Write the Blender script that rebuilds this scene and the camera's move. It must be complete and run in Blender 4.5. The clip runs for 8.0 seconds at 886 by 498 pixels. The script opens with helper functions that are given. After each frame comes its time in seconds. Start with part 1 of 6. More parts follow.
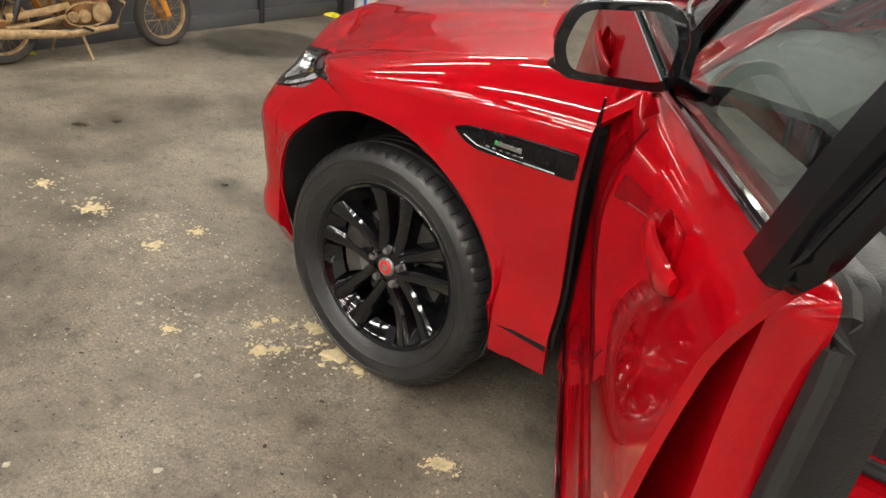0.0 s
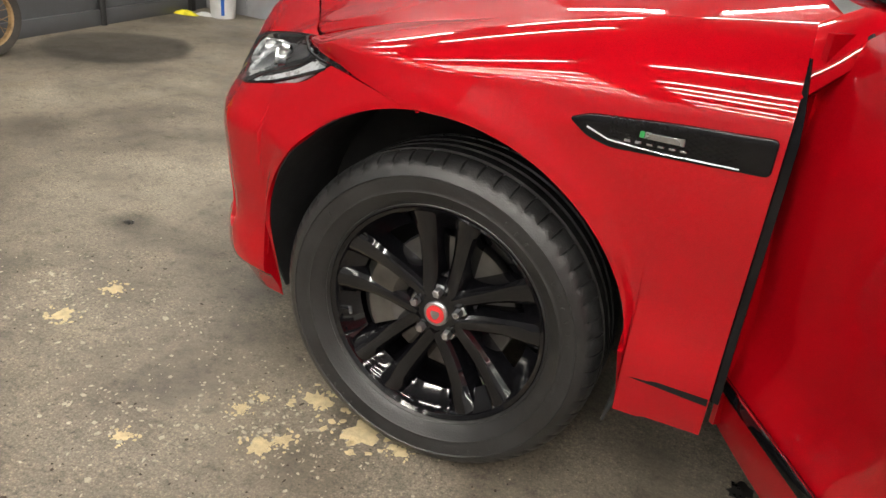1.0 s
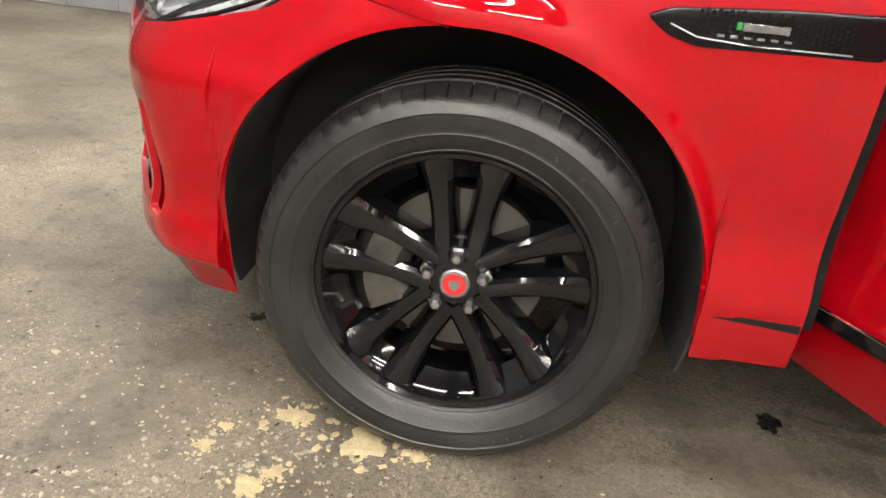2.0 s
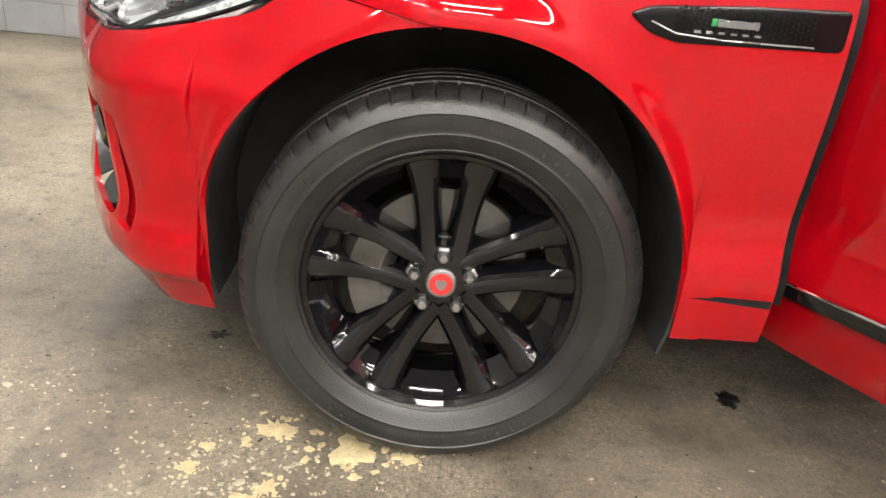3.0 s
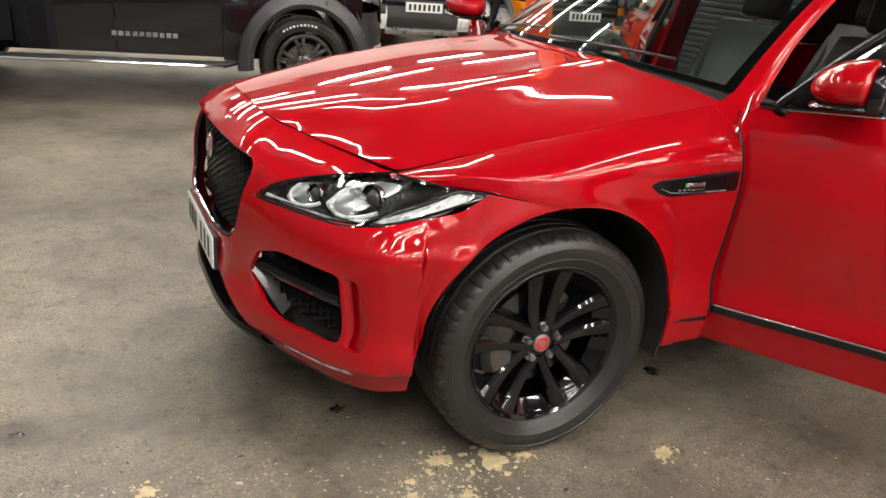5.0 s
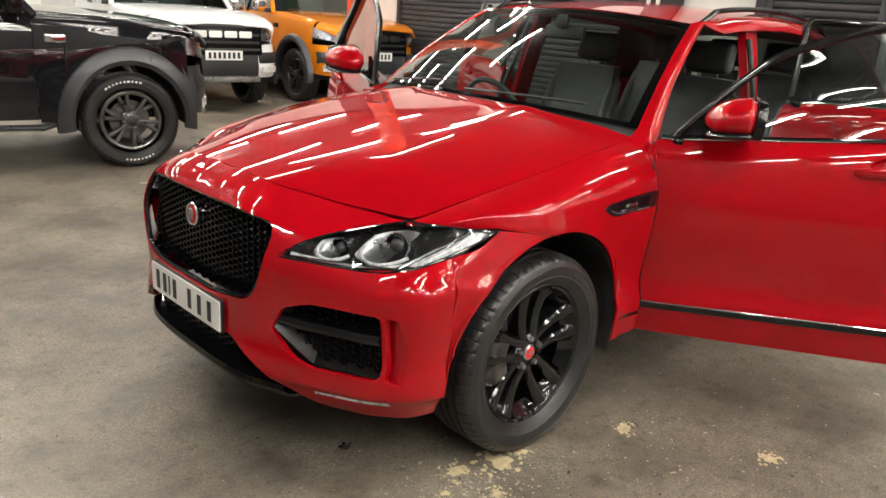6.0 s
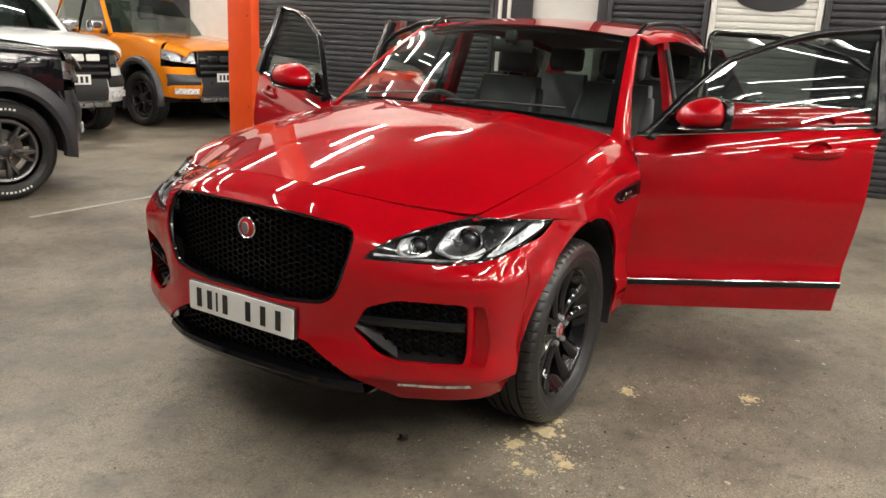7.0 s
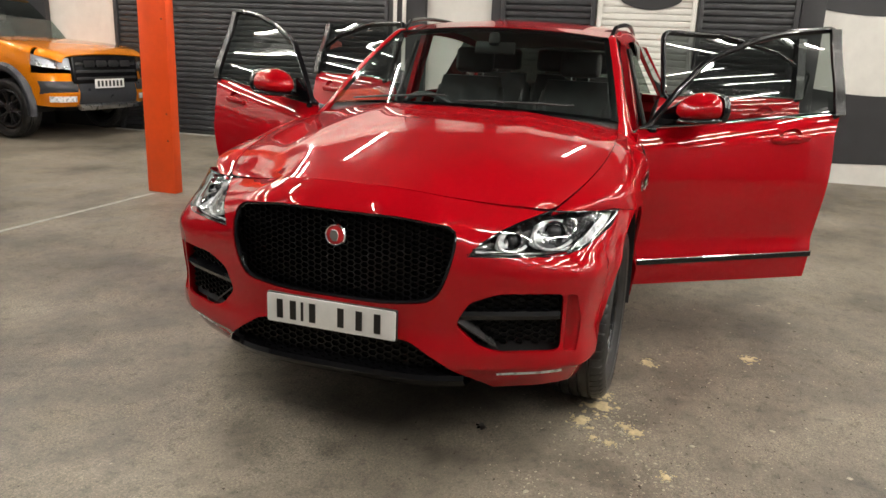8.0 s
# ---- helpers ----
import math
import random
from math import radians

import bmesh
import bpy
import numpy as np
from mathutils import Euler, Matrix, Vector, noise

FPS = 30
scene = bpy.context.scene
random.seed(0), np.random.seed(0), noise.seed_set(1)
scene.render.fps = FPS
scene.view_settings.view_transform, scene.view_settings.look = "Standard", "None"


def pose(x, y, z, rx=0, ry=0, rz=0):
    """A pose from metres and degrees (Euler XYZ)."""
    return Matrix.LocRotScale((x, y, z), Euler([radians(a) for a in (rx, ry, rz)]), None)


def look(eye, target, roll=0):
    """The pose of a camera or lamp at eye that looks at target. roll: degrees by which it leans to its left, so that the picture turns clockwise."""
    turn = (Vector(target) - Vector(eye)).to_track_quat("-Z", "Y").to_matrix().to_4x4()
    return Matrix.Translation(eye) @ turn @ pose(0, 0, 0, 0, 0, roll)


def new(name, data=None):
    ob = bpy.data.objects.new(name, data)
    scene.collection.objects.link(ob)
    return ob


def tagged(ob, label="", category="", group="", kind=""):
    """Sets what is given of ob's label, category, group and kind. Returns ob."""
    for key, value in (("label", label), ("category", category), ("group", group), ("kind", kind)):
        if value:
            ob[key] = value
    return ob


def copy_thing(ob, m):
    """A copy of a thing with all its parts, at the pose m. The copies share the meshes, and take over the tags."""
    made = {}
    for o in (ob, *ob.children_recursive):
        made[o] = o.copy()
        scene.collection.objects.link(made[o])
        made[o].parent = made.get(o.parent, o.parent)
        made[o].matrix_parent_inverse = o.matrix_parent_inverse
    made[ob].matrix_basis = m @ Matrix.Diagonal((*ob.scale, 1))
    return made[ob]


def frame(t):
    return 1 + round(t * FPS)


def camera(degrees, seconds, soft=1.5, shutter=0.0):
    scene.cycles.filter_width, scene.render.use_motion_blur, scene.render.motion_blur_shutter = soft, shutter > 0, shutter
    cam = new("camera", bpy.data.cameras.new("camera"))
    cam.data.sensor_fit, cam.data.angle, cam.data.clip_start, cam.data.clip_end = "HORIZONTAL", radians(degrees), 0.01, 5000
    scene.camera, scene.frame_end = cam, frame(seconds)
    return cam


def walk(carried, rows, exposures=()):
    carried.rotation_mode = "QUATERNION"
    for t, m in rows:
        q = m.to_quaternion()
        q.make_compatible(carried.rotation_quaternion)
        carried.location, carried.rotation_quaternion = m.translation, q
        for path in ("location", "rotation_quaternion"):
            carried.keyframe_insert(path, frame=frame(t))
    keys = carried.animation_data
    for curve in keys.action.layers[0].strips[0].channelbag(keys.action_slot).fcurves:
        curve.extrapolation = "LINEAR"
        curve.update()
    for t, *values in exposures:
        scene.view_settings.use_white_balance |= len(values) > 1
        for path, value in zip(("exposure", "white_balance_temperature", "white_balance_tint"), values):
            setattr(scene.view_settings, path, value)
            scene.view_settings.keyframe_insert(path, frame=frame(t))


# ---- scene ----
cam = camera(60.6, 8.0)
PATH = [
    (0, (-1.281, 2.443, 1.464), (-0.258, 0.974, 0.571), 7.2),
    (0.5, (-0.922, 2.371, 1.391), (-0.007, 0.828, 0.508), 6.6),
    (1, (-0.554, 2.265, 1.245), (0.121, 0.588, 0.388), 6.2),
    (1.5, (-0.250, 2.180, 1.110), (0.097, 0.401, 0.265), 5.7),
    (1.7, (-0.172, 2.148, 1.072), (0.094, 0.358, 0.216), 5.5),
    (3, (0.064, 2.184, 1.006), (-0.023, 0.348, 0.218), 5.5),
    (3.5, (0.179, 2.422, 1.257), (-0.022, 0.599, 0.460), 5.1),
    (4, (0.422, 2.584, 1.399), (0.047, 0.781, 0.617), 4.8),
    (4.2, (0.577, 2.616, 1.446), (0.121, 0.838, 0.653), 4.8),
    (5.3, (1.485, 2.604, 1.515), (0.474, 1.025, 0.820), 4.8),
    (5.5, (1.617, 2.553, 1.540), (0.503, 1.033, 0.870), 4.4),
    (6, (2.029, 2.435, 1.563), (0.681, 1.090, 0.953), 3.8),
    (6.5, (2.422, 2.205, 1.499), (0.892, 1.047, 0.937), 3.4),
    (7, (2.739, 1.934, 1.501), (1.080, 0.955, 0.964), 3.1),
    (7.5, (3.048, 1.611, 1.516), (1.291, 0.813, 0.989), 2.6),
    (8, (3.222, 1.212, 1.496), (1.394, 0.596, 0.970), 2.3),
]
walk(cam, [(t, look(eye, target, roll)) for t, eye, target, roll in PATH], [(0, 0.08), (0.5, 0.0), (1, 0.15), (1.5, 0.38), (3, 0.75), (3.5, 0.24), (4, 0.06), (5.5, 0.06), (6.5, -0.03), (7.5, -0.12), (8, -0.16)])

# ---- world and light ----
world = bpy.data.worlds.new("world")
scene.world = world
world.use_nodes = True
world.node_tree.nodes["Background"].inputs[0].default_value = (0.02, 0.02, 0.022, 1)
world.node_tree.nodes["Background"].inputs[1].default_value = 0.2
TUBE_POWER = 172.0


# ---- materials ----
def material(name, color, rough=0.5, metal=0.0, coat=0.0, trans=0.0, spec=0.5, ior=1.5):
    m = bpy.data.materials.new(name)
    m.use_nodes = True
    b = m.node_tree.nodes["Principled BSDF"]
    b.inputs["Base Color"].default_value = (*color, 1)
    b.inputs["Roughness"].default_value = rough
    b.inputs["Metallic"].default_value = metal
    b.inputs["Coat Weight"].default_value = coat
    b.inputs["Coat Roughness"].default_value = 0.02
    b.inputs["Transmission Weight"].default_value = trans
    b.inputs["Specular IOR Level"].default_value = spec
    b.inputs["IOR"].default_value = ior
    return m


def node(m, kind, **values):
    n = m.node_tree.nodes.new(kind)
    for key, value in values.items():
        if key in n.inputs:
            n.inputs[key].default_value = value
    return n


def wire(m, a, out, b, into):
    m.node_tree.links.new(a.outputs[out], b.inputs[into])


def coords(m, scale=(1, 1, 1)):
    c = m.node_tree.nodes.new("ShaderNodeTexCoord")
    mp = m.node_tree.nodes.new("ShaderNodeMapping")
    mp.inputs["Scale"].default_value = scale
    wire(m, c, "Object", mp, "Vector")
    return mp


def ramp(m, stops, mode="LINEAR"):
    r = m.node_tree.nodes.new("ShaderNodeValToRGB")
    r.color_ramp.interpolation = mode
    while len(r.color_ramp.elements) < len(stops):
        r.color_ramp.elements.new(0.5)
    for e, (p, c) in zip(r.color_ramp.elements, stops):
        e.position = p
        e.color = (*c, 1) if len(c) == 3 else c
    return r


def worn(name, color, rough=0.5, scale=6.0, amount=0.25, bump=0.1, fine=90.0, metal=0.0, coat=0.0, spec=0.5):
    """A surface with blotches at one scale and grain at another."""
    m = material(name, color, rough, metal, coat, spec=spec)
    b = m.node_tree.nodes["Principled BSDF"]
    mp = coords(m)
    big = node(m, "ShaderNodeTexNoise", Scale=scale, Detail=5.0, Roughness=0.6)
    small = node(m, "ShaderNodeTexNoise", Scale=fine, Detail=3.0)
    wire(m, mp, 0, big, "Vector")
    wire(m, mp, 0, small, "Vector")
    lo = tuple(c * (1 - amount) for c in color)
    hi = tuple(min(1, c * (1 + amount)) for c in color)
    r = ramp(m, [(0.3, lo), (0.7, hi)])
    wire(m, big, "Fac", r, "Fac")
    wire(m, r, "Color", b, "Base Color")
    rr = node(m, "ShaderNodeMapRange")
    rr.inputs["From Min"].default_value, rr.inputs["From Max"].default_value = 0.3, 0.7
    rr.inputs["To Min"].default_value, rr.inputs["To Max"].default_value = rough * 0.8, min(1, rough * 1.2)
    wire(m, big, "Fac", rr, "Value")
    wire(m, rr, "Result", b, "Roughness")
    if bump:
        bp = node(m, "ShaderNodeBump", Strength=bump, Distance=0.004)
        wire(m, small, "Fac", bp, "Height")
        wire(m, bp, "Normal", b, "Normal")
    return m


def paint(name, color, metal=0.3, rough=0.35, flake=0.012):
    """Clear-coated car paint with a faint waviness and fine flakes."""
    m = material(name, color, rough, metal, 1.0, spec=0.0)
    b = m.node_tree.nodes["Principled BSDF"]
    mp = coords(m)
    n = node(m, "ShaderNodeTexNoise", Scale=900.0, Detail=1.0)
    wire(m, mp, 0, n, "Vector")
    r = ramp(m, [(0.35, tuple(c * 0.85 for c in color)), (0.65, tuple(min(1, c * 1.15) for c in color))])
    wire(m, n, "Fac", r, "Fac")
    wire(m, r, "Color", b, "Base Color")
    w = node(m, "ShaderNodeTexNoise", Scale=7.0, Detail=2.0)
    wire(m, mp, 0, w, "Vector")
    bp = node(m, "ShaderNodeBump", Strength=flake, Distance=0.002)
    wire(m, w, "Fac", bp, "Height")
    wire(m, bp, "Normal", b, "Coat Normal")
    return m


RED = paint("red_paint", (0.36, 0.0014, 0.0060), 0.10, 0.42)
BLACK_PAINT = paint("black_paint", (0.008, 0.008, 0.010), 0.0, 0.3)
WHITE_PAINT = paint("white_paint", (0.78, 0.79, 0.80), 0.0, 0.35)
ORANGE_PAINT = paint("orange_paint", (0.72, 0.22, 0.008), 0.3, 0.35)
GLOSS_BLACK = material("gloss_black", (0.004, 0.004, 0.005), 0.06)
GRILLE_BLACK = material("grille_black", (0.004, 0.004, 0.005), 0.20, 0.0, 0.0, spec=0.28)
TRIM_BLACK = worn("black_plastic", (0.014, 0.014, 0.015), 0.5, 8, 0.2, 0.15, 400)
SEAL = worn("rubber_seal", (0.012, 0.012, 0.012), 0.65, 10, 0.2, 0.1, 300)
RUBBER = worn("tyre_rubber", (0.017, 0.017, 0.0175), 0.36, 7, 0.5, 0.18, 260, spec=0.45)
DARK_VOID = worn("dark_liner", (0.010, 0.010, 0.011), 0.8, 9, 0.3, 0.2, 120)
GREY_CLADDING = worn("grey_cladding", (0.030, 0.032, 0.037), 0.33, 8, 0.15, 0.08, 300)
CHROME = material("chrome", (0.82, 0.83, 0.85), 0.08, 1.0)
SATIN = worn("satin_metal", (0.45, 0.46, 0.48), 0.3, 12, 0.15, 0.05, 200, metal=1.0)
STEEL = worn("steel", (0.15, 0.145, 0.14), 0.45, 14, 0.3, 0.1, 160, metal=1.0)
LEATHER = worn("black_leather", (0.016, 0.016, 0.017), 0.5, 9, 0.25, 0.3, 260, spec=0.35)
GREY_LEATHER = worn("grey_panel", (0.14, 0.14, 0.145), 0.5, 9, 0.2, 0.2, 260)
SEAT_LEATHER = worn("seat_leather", (0.055, 0.058, 0.060), 0.42, 9, 0.25, 0.3, 260)
CARPET = worn("black_carpet", (0.012, 0.012, 0.013), 0.95, 12, 0.3, 0.5, 300)
PLATE_WHITE = worn("plate_white", (0.82, 0.82, 0.80), 0.35, 14, 0.05, 0.02, 200)
INK = material("ink_black", (0.012, 0.012, 0.012), 0.45)
LAMP_WHITE = worn("lamp_silver", (0.80, 0.81, 0.83), 0.28, 30, 0.12, 0.1, 120, metal=0.35)
LAMP_BACK = worn("lamp_housing", (0.030, 0.030, 0.032), 0.25, 30, 0.3, 0.1, 120, metal=0.5)
MIRROR = material("mirror_glass", (0.55, 0.56, 0.57), 0.01, 1.0)
GREEN_MARK = material("green_enamel", (0.03, 0.26, 0.07), 0.3)
RED_MARK = material("red_enamel", (0.62, 0.02, 0.025), 0.3, 0.0, 0.6)
SCOOP_GREY = worn("scoop_grey", (0.10, 0.10, 0.105), 0.22, 12, 0.2, 0.05, 200, metal=0.5)


def glass(name, tint, rough=0.0):
    """Thin pane: part clear, part mirror, more so at a slant."""
    m = bpy.data.materials.new(name)
    m.use_nodes = True
    t = m.node_tree
    t.nodes.remove(t.nodes["Principled BSDF"])
    clear = node(m, "ShaderNodeBsdfTransparent")
    clear.inputs[0].default_value = (*tint, 1)
    shine = node(m, "ShaderNodeBsdfGlossy", Roughness=rough)
    slant = node(m, "ShaderNodeLayerWeight", Blend=0.5)
    power = node(m, "ShaderNodeMath")
    power.operation = "POWER"
    power.inputs[1].default_value = 4.0
    wire(m, slant, "Facing", power, 0)
    gain = node(m, "ShaderNodeMath")
    gain.operation = "MULTIPLY_ADD"
    gain.inputs[1].default_value, gain.inputs[2].default_value = 0.88, 0.075
    wire(m, power, 0, gain, 0)
    mix = node(m, "ShaderNodeMixShader")
    wire(m, gain, 0, mix, "Fac")
    t.links.new(clear.outputs[0], mix.inputs[1])
    t.links.new(shine.outputs[0], mix.inputs[2])
    t.links.new(mix.outputs[0], t.nodes["Material Output"].inputs["Surface"])
    return m


SCREEN_GLASS = glass("screen_glass", (0.62, 0.70, 0.67))
SIDE_GLASS = glass("side_glass", (0.50, 0.56, 0.53))
PRIVACY = glass("privacy_glass", (0.16, 0.18, 0.18))
LENS = glass("lamp_lens", (0.93, 0.95, 0.96))


# ---- mesh helpers ----
def part(name, bm, mat, parent=None, label="", xf=None, sharp=38):
    """Links a bmesh as one mesh object under a thing or a part."""
    if xf is not None:
        bm.transform(xf)
        if xf.determinant() < 0:
            bmesh.ops.reverse_faces(bm, faces=bm.faces[:])
    me = bpy.data.meshes.new(name)
    bm.to_mesh(me)
    bm.free()
    for m in mat if isinstance(mat, (list, tuple)) else (mat,):
        me.materials.append(m)
    me.polygons.foreach_set("use_smooth", [True] * len(me.polygons))
    me.set_sharp_from_angle(angle=radians(sharp))
    ob = new(name, me)
    ob.parent = parent
    if label:
        ob["label"] = label
    return ob


def empty(name, m, label, category, group=""):
    ob = new(name)
    ob.matrix_basis = m
    ob.empty_display_size = 0.2
    return tagged(ob, label, category, group)


def B():
    return bmesh.new()


def box(bm, c, size, rot=(0, 0, 0), bevel=0.0, segs=2):
    m = pose(*c, *rot) @ Matrix.Diagonal((*size, 1))
    got = bmesh.ops.create_cube(bm, size=1.0, matrix=m)
    if bevel:
        edges = list({e for v in got["verts"] for e in v.link_edges})
        bmesh.ops.bevel(bm, geom=edges, offset=bevel, segments=segs, affect="EDGES", profile=0.5)
    return bm


def shell(bm, P, thick=0.0, flip=False, loop_u=False):
    """A sheet over a grid of points (n, m, 3), with a second side thick metres behind it."""
    P = np.asarray(P, float)
    n, m, _ = P.shape
    du = np.gradient(P, axis=0)
    dv = np.gradient(P, axis=1)
    N = np.cross(du, dv)
    N /= np.maximum(np.linalg.norm(N, axis=2, keepdims=True), 1e-9)
    if flip:
        N = -N
    V = [[bm.verts.new(P[i, j]) for j in range(m)] for i in range(n)]
    last = n if loop_u else n - 1

    def quad(a, b, c, d):
        if flip:
            a, b, c, d = d, c, b, a
        try:
            bm.faces.new((a, b, c, d))
        except ValueError:
            pass
    for i in range(last):
        for j in range(m - 1):
            k = (i + 1) % n
            quad(V[i][j], V[k][j], V[k][j + 1], V[i][j + 1])
    if thick:
        Q = P - N * thick
        W = [[bm.verts.new(Q[i, j]) for j in range(m)] for i in range(n)]
        for i in range(last):
            k = (i + 1) % n
            for j in range(m - 1):
                quad(W[i][j], W[i][j + 1], W[k][j + 1], W[k][j])
            quad(V[i][0], W[i][0], W[k][0], V[k][0])
            quad(V[i][m - 1], V[k][m - 1], W[k][m - 1], W[i][m - 1])
        if not loop_u:
            for j in range(m - 1):
                quad(V[0][j], V[0][j + 1], W[0][j + 1], W[0][j])
                quad(V[n - 1][j], W[n - 1][j], W[n - 1][j + 1], V[n - 1][j + 1])
    return bm


def lathe(bm, profile, seg=48, m=None):
    """Turns a profile of (radius, height) round the local z axis."""
    m = m or Matrix()
    rings = []
    for r, h in profile:
        rings.append([bm.verts.new(m @ Vector((r * math.cos(a), r * math.sin(a), h))) for a in (2 * math.pi * k / seg for k in range(seg))] if r > 1e-6 else [bm.verts.new(m @ Vector((0, 0, h)))])
    for a, b in zip(rings, rings[1:]):
        for k in range(seg):
            q = [a[k % len(a)], a[(k + 1) % len(a)], b[(k + 1) % len(b)], b[k % len(b)]]
            q = list(dict.fromkeys(q))
            if len(q) > 2:
                bm.faces.new(q)
    return bm


def tube(bm, path, r, seg=10, loop=False, flat=1.0):
    """A round bar along a path; r is a radius or one for each point."""
    pts = [Vector(p) for p in path]
    n = len(pts)
    rings = []
    for i, p in enumerate(pts):
        a = pts[(i - 1) % n] if loop or i else p
        b = pts[(i + 1) % n] if loop or i < n - 1 else p
        t = (b - a).normalized()
        up = Vector((0, 0, 1)) if abs(t.z) < 0.9 else Vector((1, 0, 0))
        s = t.cross(up).normalized()
        u = s.cross(t)
        rr = r[i] if isinstance(r, (list, tuple)) else r
        rings.append([bm.verts.new(p + (s * math.cos(k) + u * math.sin(k) * flat) * rr) for k in (2 * math.pi * j / seg for j in range(seg))])
    for i in range(n if loop else n - 1):
        a, b = rings[i], rings[(i + 1) % n]
        for k in range(seg):
            bm.faces.new((a[k], a[(k + 1) % seg], b[(k + 1) % seg], b[k]))
    if not loop:
        bm.faces.new(rings[0][::-1])
        bm.faces.new(rings[-1])
    return bm


def prism(bm, poly, depth, m=None, bevel=0.0, segs=2):
    """An outline (x, y) drawn out along local z by depth, placed by m."""
    m = m or Matrix()
    low = [bm.verts.new(m @ Vector((x, y, 0))) for x, y in poly]
    top = [bm.verts.new(m @ Vector((x, y, depth))) for x, y in poly]
    faces = [bm.faces.new(low[::-1]), bm.faces.new(top)]
    k = len(poly)
    for i in range(k):
        faces.append(bm.faces.new((low[i], low[(i + 1) % k], top[(i + 1) % k], top[i])))
    bmesh.ops.recalc_face_normals(bm, faces=faces)
    if bevel:
        edges = list({e for f in faces[:2] for e in f.edges})
        bmesh.ops.bevel(bm, geom=edges, offset=bevel, segments=segs, affect="EDGES", profile=0.5)
    return bm


def curve(keys):
    """A smooth function through (x, value) keys."""
    xs = np.array([k[0] for k in keys], float)
    ys = np.array([k[1:] for k in keys], float)
    d = np.gradient(ys, xs, axis=0)

    def f(x):
        x = np.clip(np.asarray(x, float), xs[0], xs[-1])
        i = np.clip(np.searchsorted(xs, x) - 1, 0, len(xs) - 2)
        h = xs[i + 1] - xs[i]
        t = (x - xs[i]) / h
        if ys.shape[1] > 1 or np.ndim(x):
            t, h = np.asarray(t)[..., None], np.asarray(h)[..., None]
        out = (2 * t**3 - 3 * t**2 + 1) * ys[i] + (t**3 - 2 * t**2 + t) * h * d[i] + (3 * t**2 - 2 * t**3) * ys[i + 1] + (t**3 - t**2) * h * d[i + 1]
        return out[..., 0] if ys.shape[1] == 1 else out
    return f


def rounded(poly, r, n=4):
    """An outline with its corners rounded."""
    out = []
    k = len(poly)
    for i in range(k):
        p, a, b = Vector(poly[i]), Vector(poly[i - 1]), Vector(poly[(i + 1) % k])
        u, w = (a - p), (b - p)
        q = min(r, u.length * 0.45, w.length * 0.45)
        s, e = p + u.normalized() * q, p + w.normalized() * q
        for j in range(n + 1):
            t = j / n
            out.append(tuple(s * (1 - t) ** 2 + p * 2 * t * (1 - t) + e * t**2))
    return out


def carve(ob, *cutters):
    """Cuts closed bmeshes out of a mesh object, for good."""
    for bm in cutters:
        bmesh.ops.recalc_face_normals(bm, faces=bm.faces[:])
        me = bpy.data.meshes.new("cutter")
        bm.to_mesh(me)
        bm.free()
        c = new("cutter", me)
        mod = ob.modifiers.new("cut", "BOOLEAN")
        mod.operation, mod.solver, mod.object = "DIFFERENCE", "EXACT", c
        dg = bpy.context.evaluated_depsgraph_get()
        dg.update()
        made = bpy.data.meshes.new_from_object(ob.evaluated_get(dg))
        ob.modifiers.clear()
        old = ob.data
        ob.data = made
        bpy.data.meshes.remove(old)
        bpy.data.objects.remove(c)
    ob.data.polygons.foreach_set("use_smooth", [True] * len(ob.data.polygons))
    ob.data.set_sharp_from_angle(angle=radians(38))
    return ob


FLIP = Matrix.Diagonal((1, -1, 1, 1))


# ---- the room ----
YR, YL, YA, TOP = -3.55, 10.6, -13.6, 4.5
T = 0.2


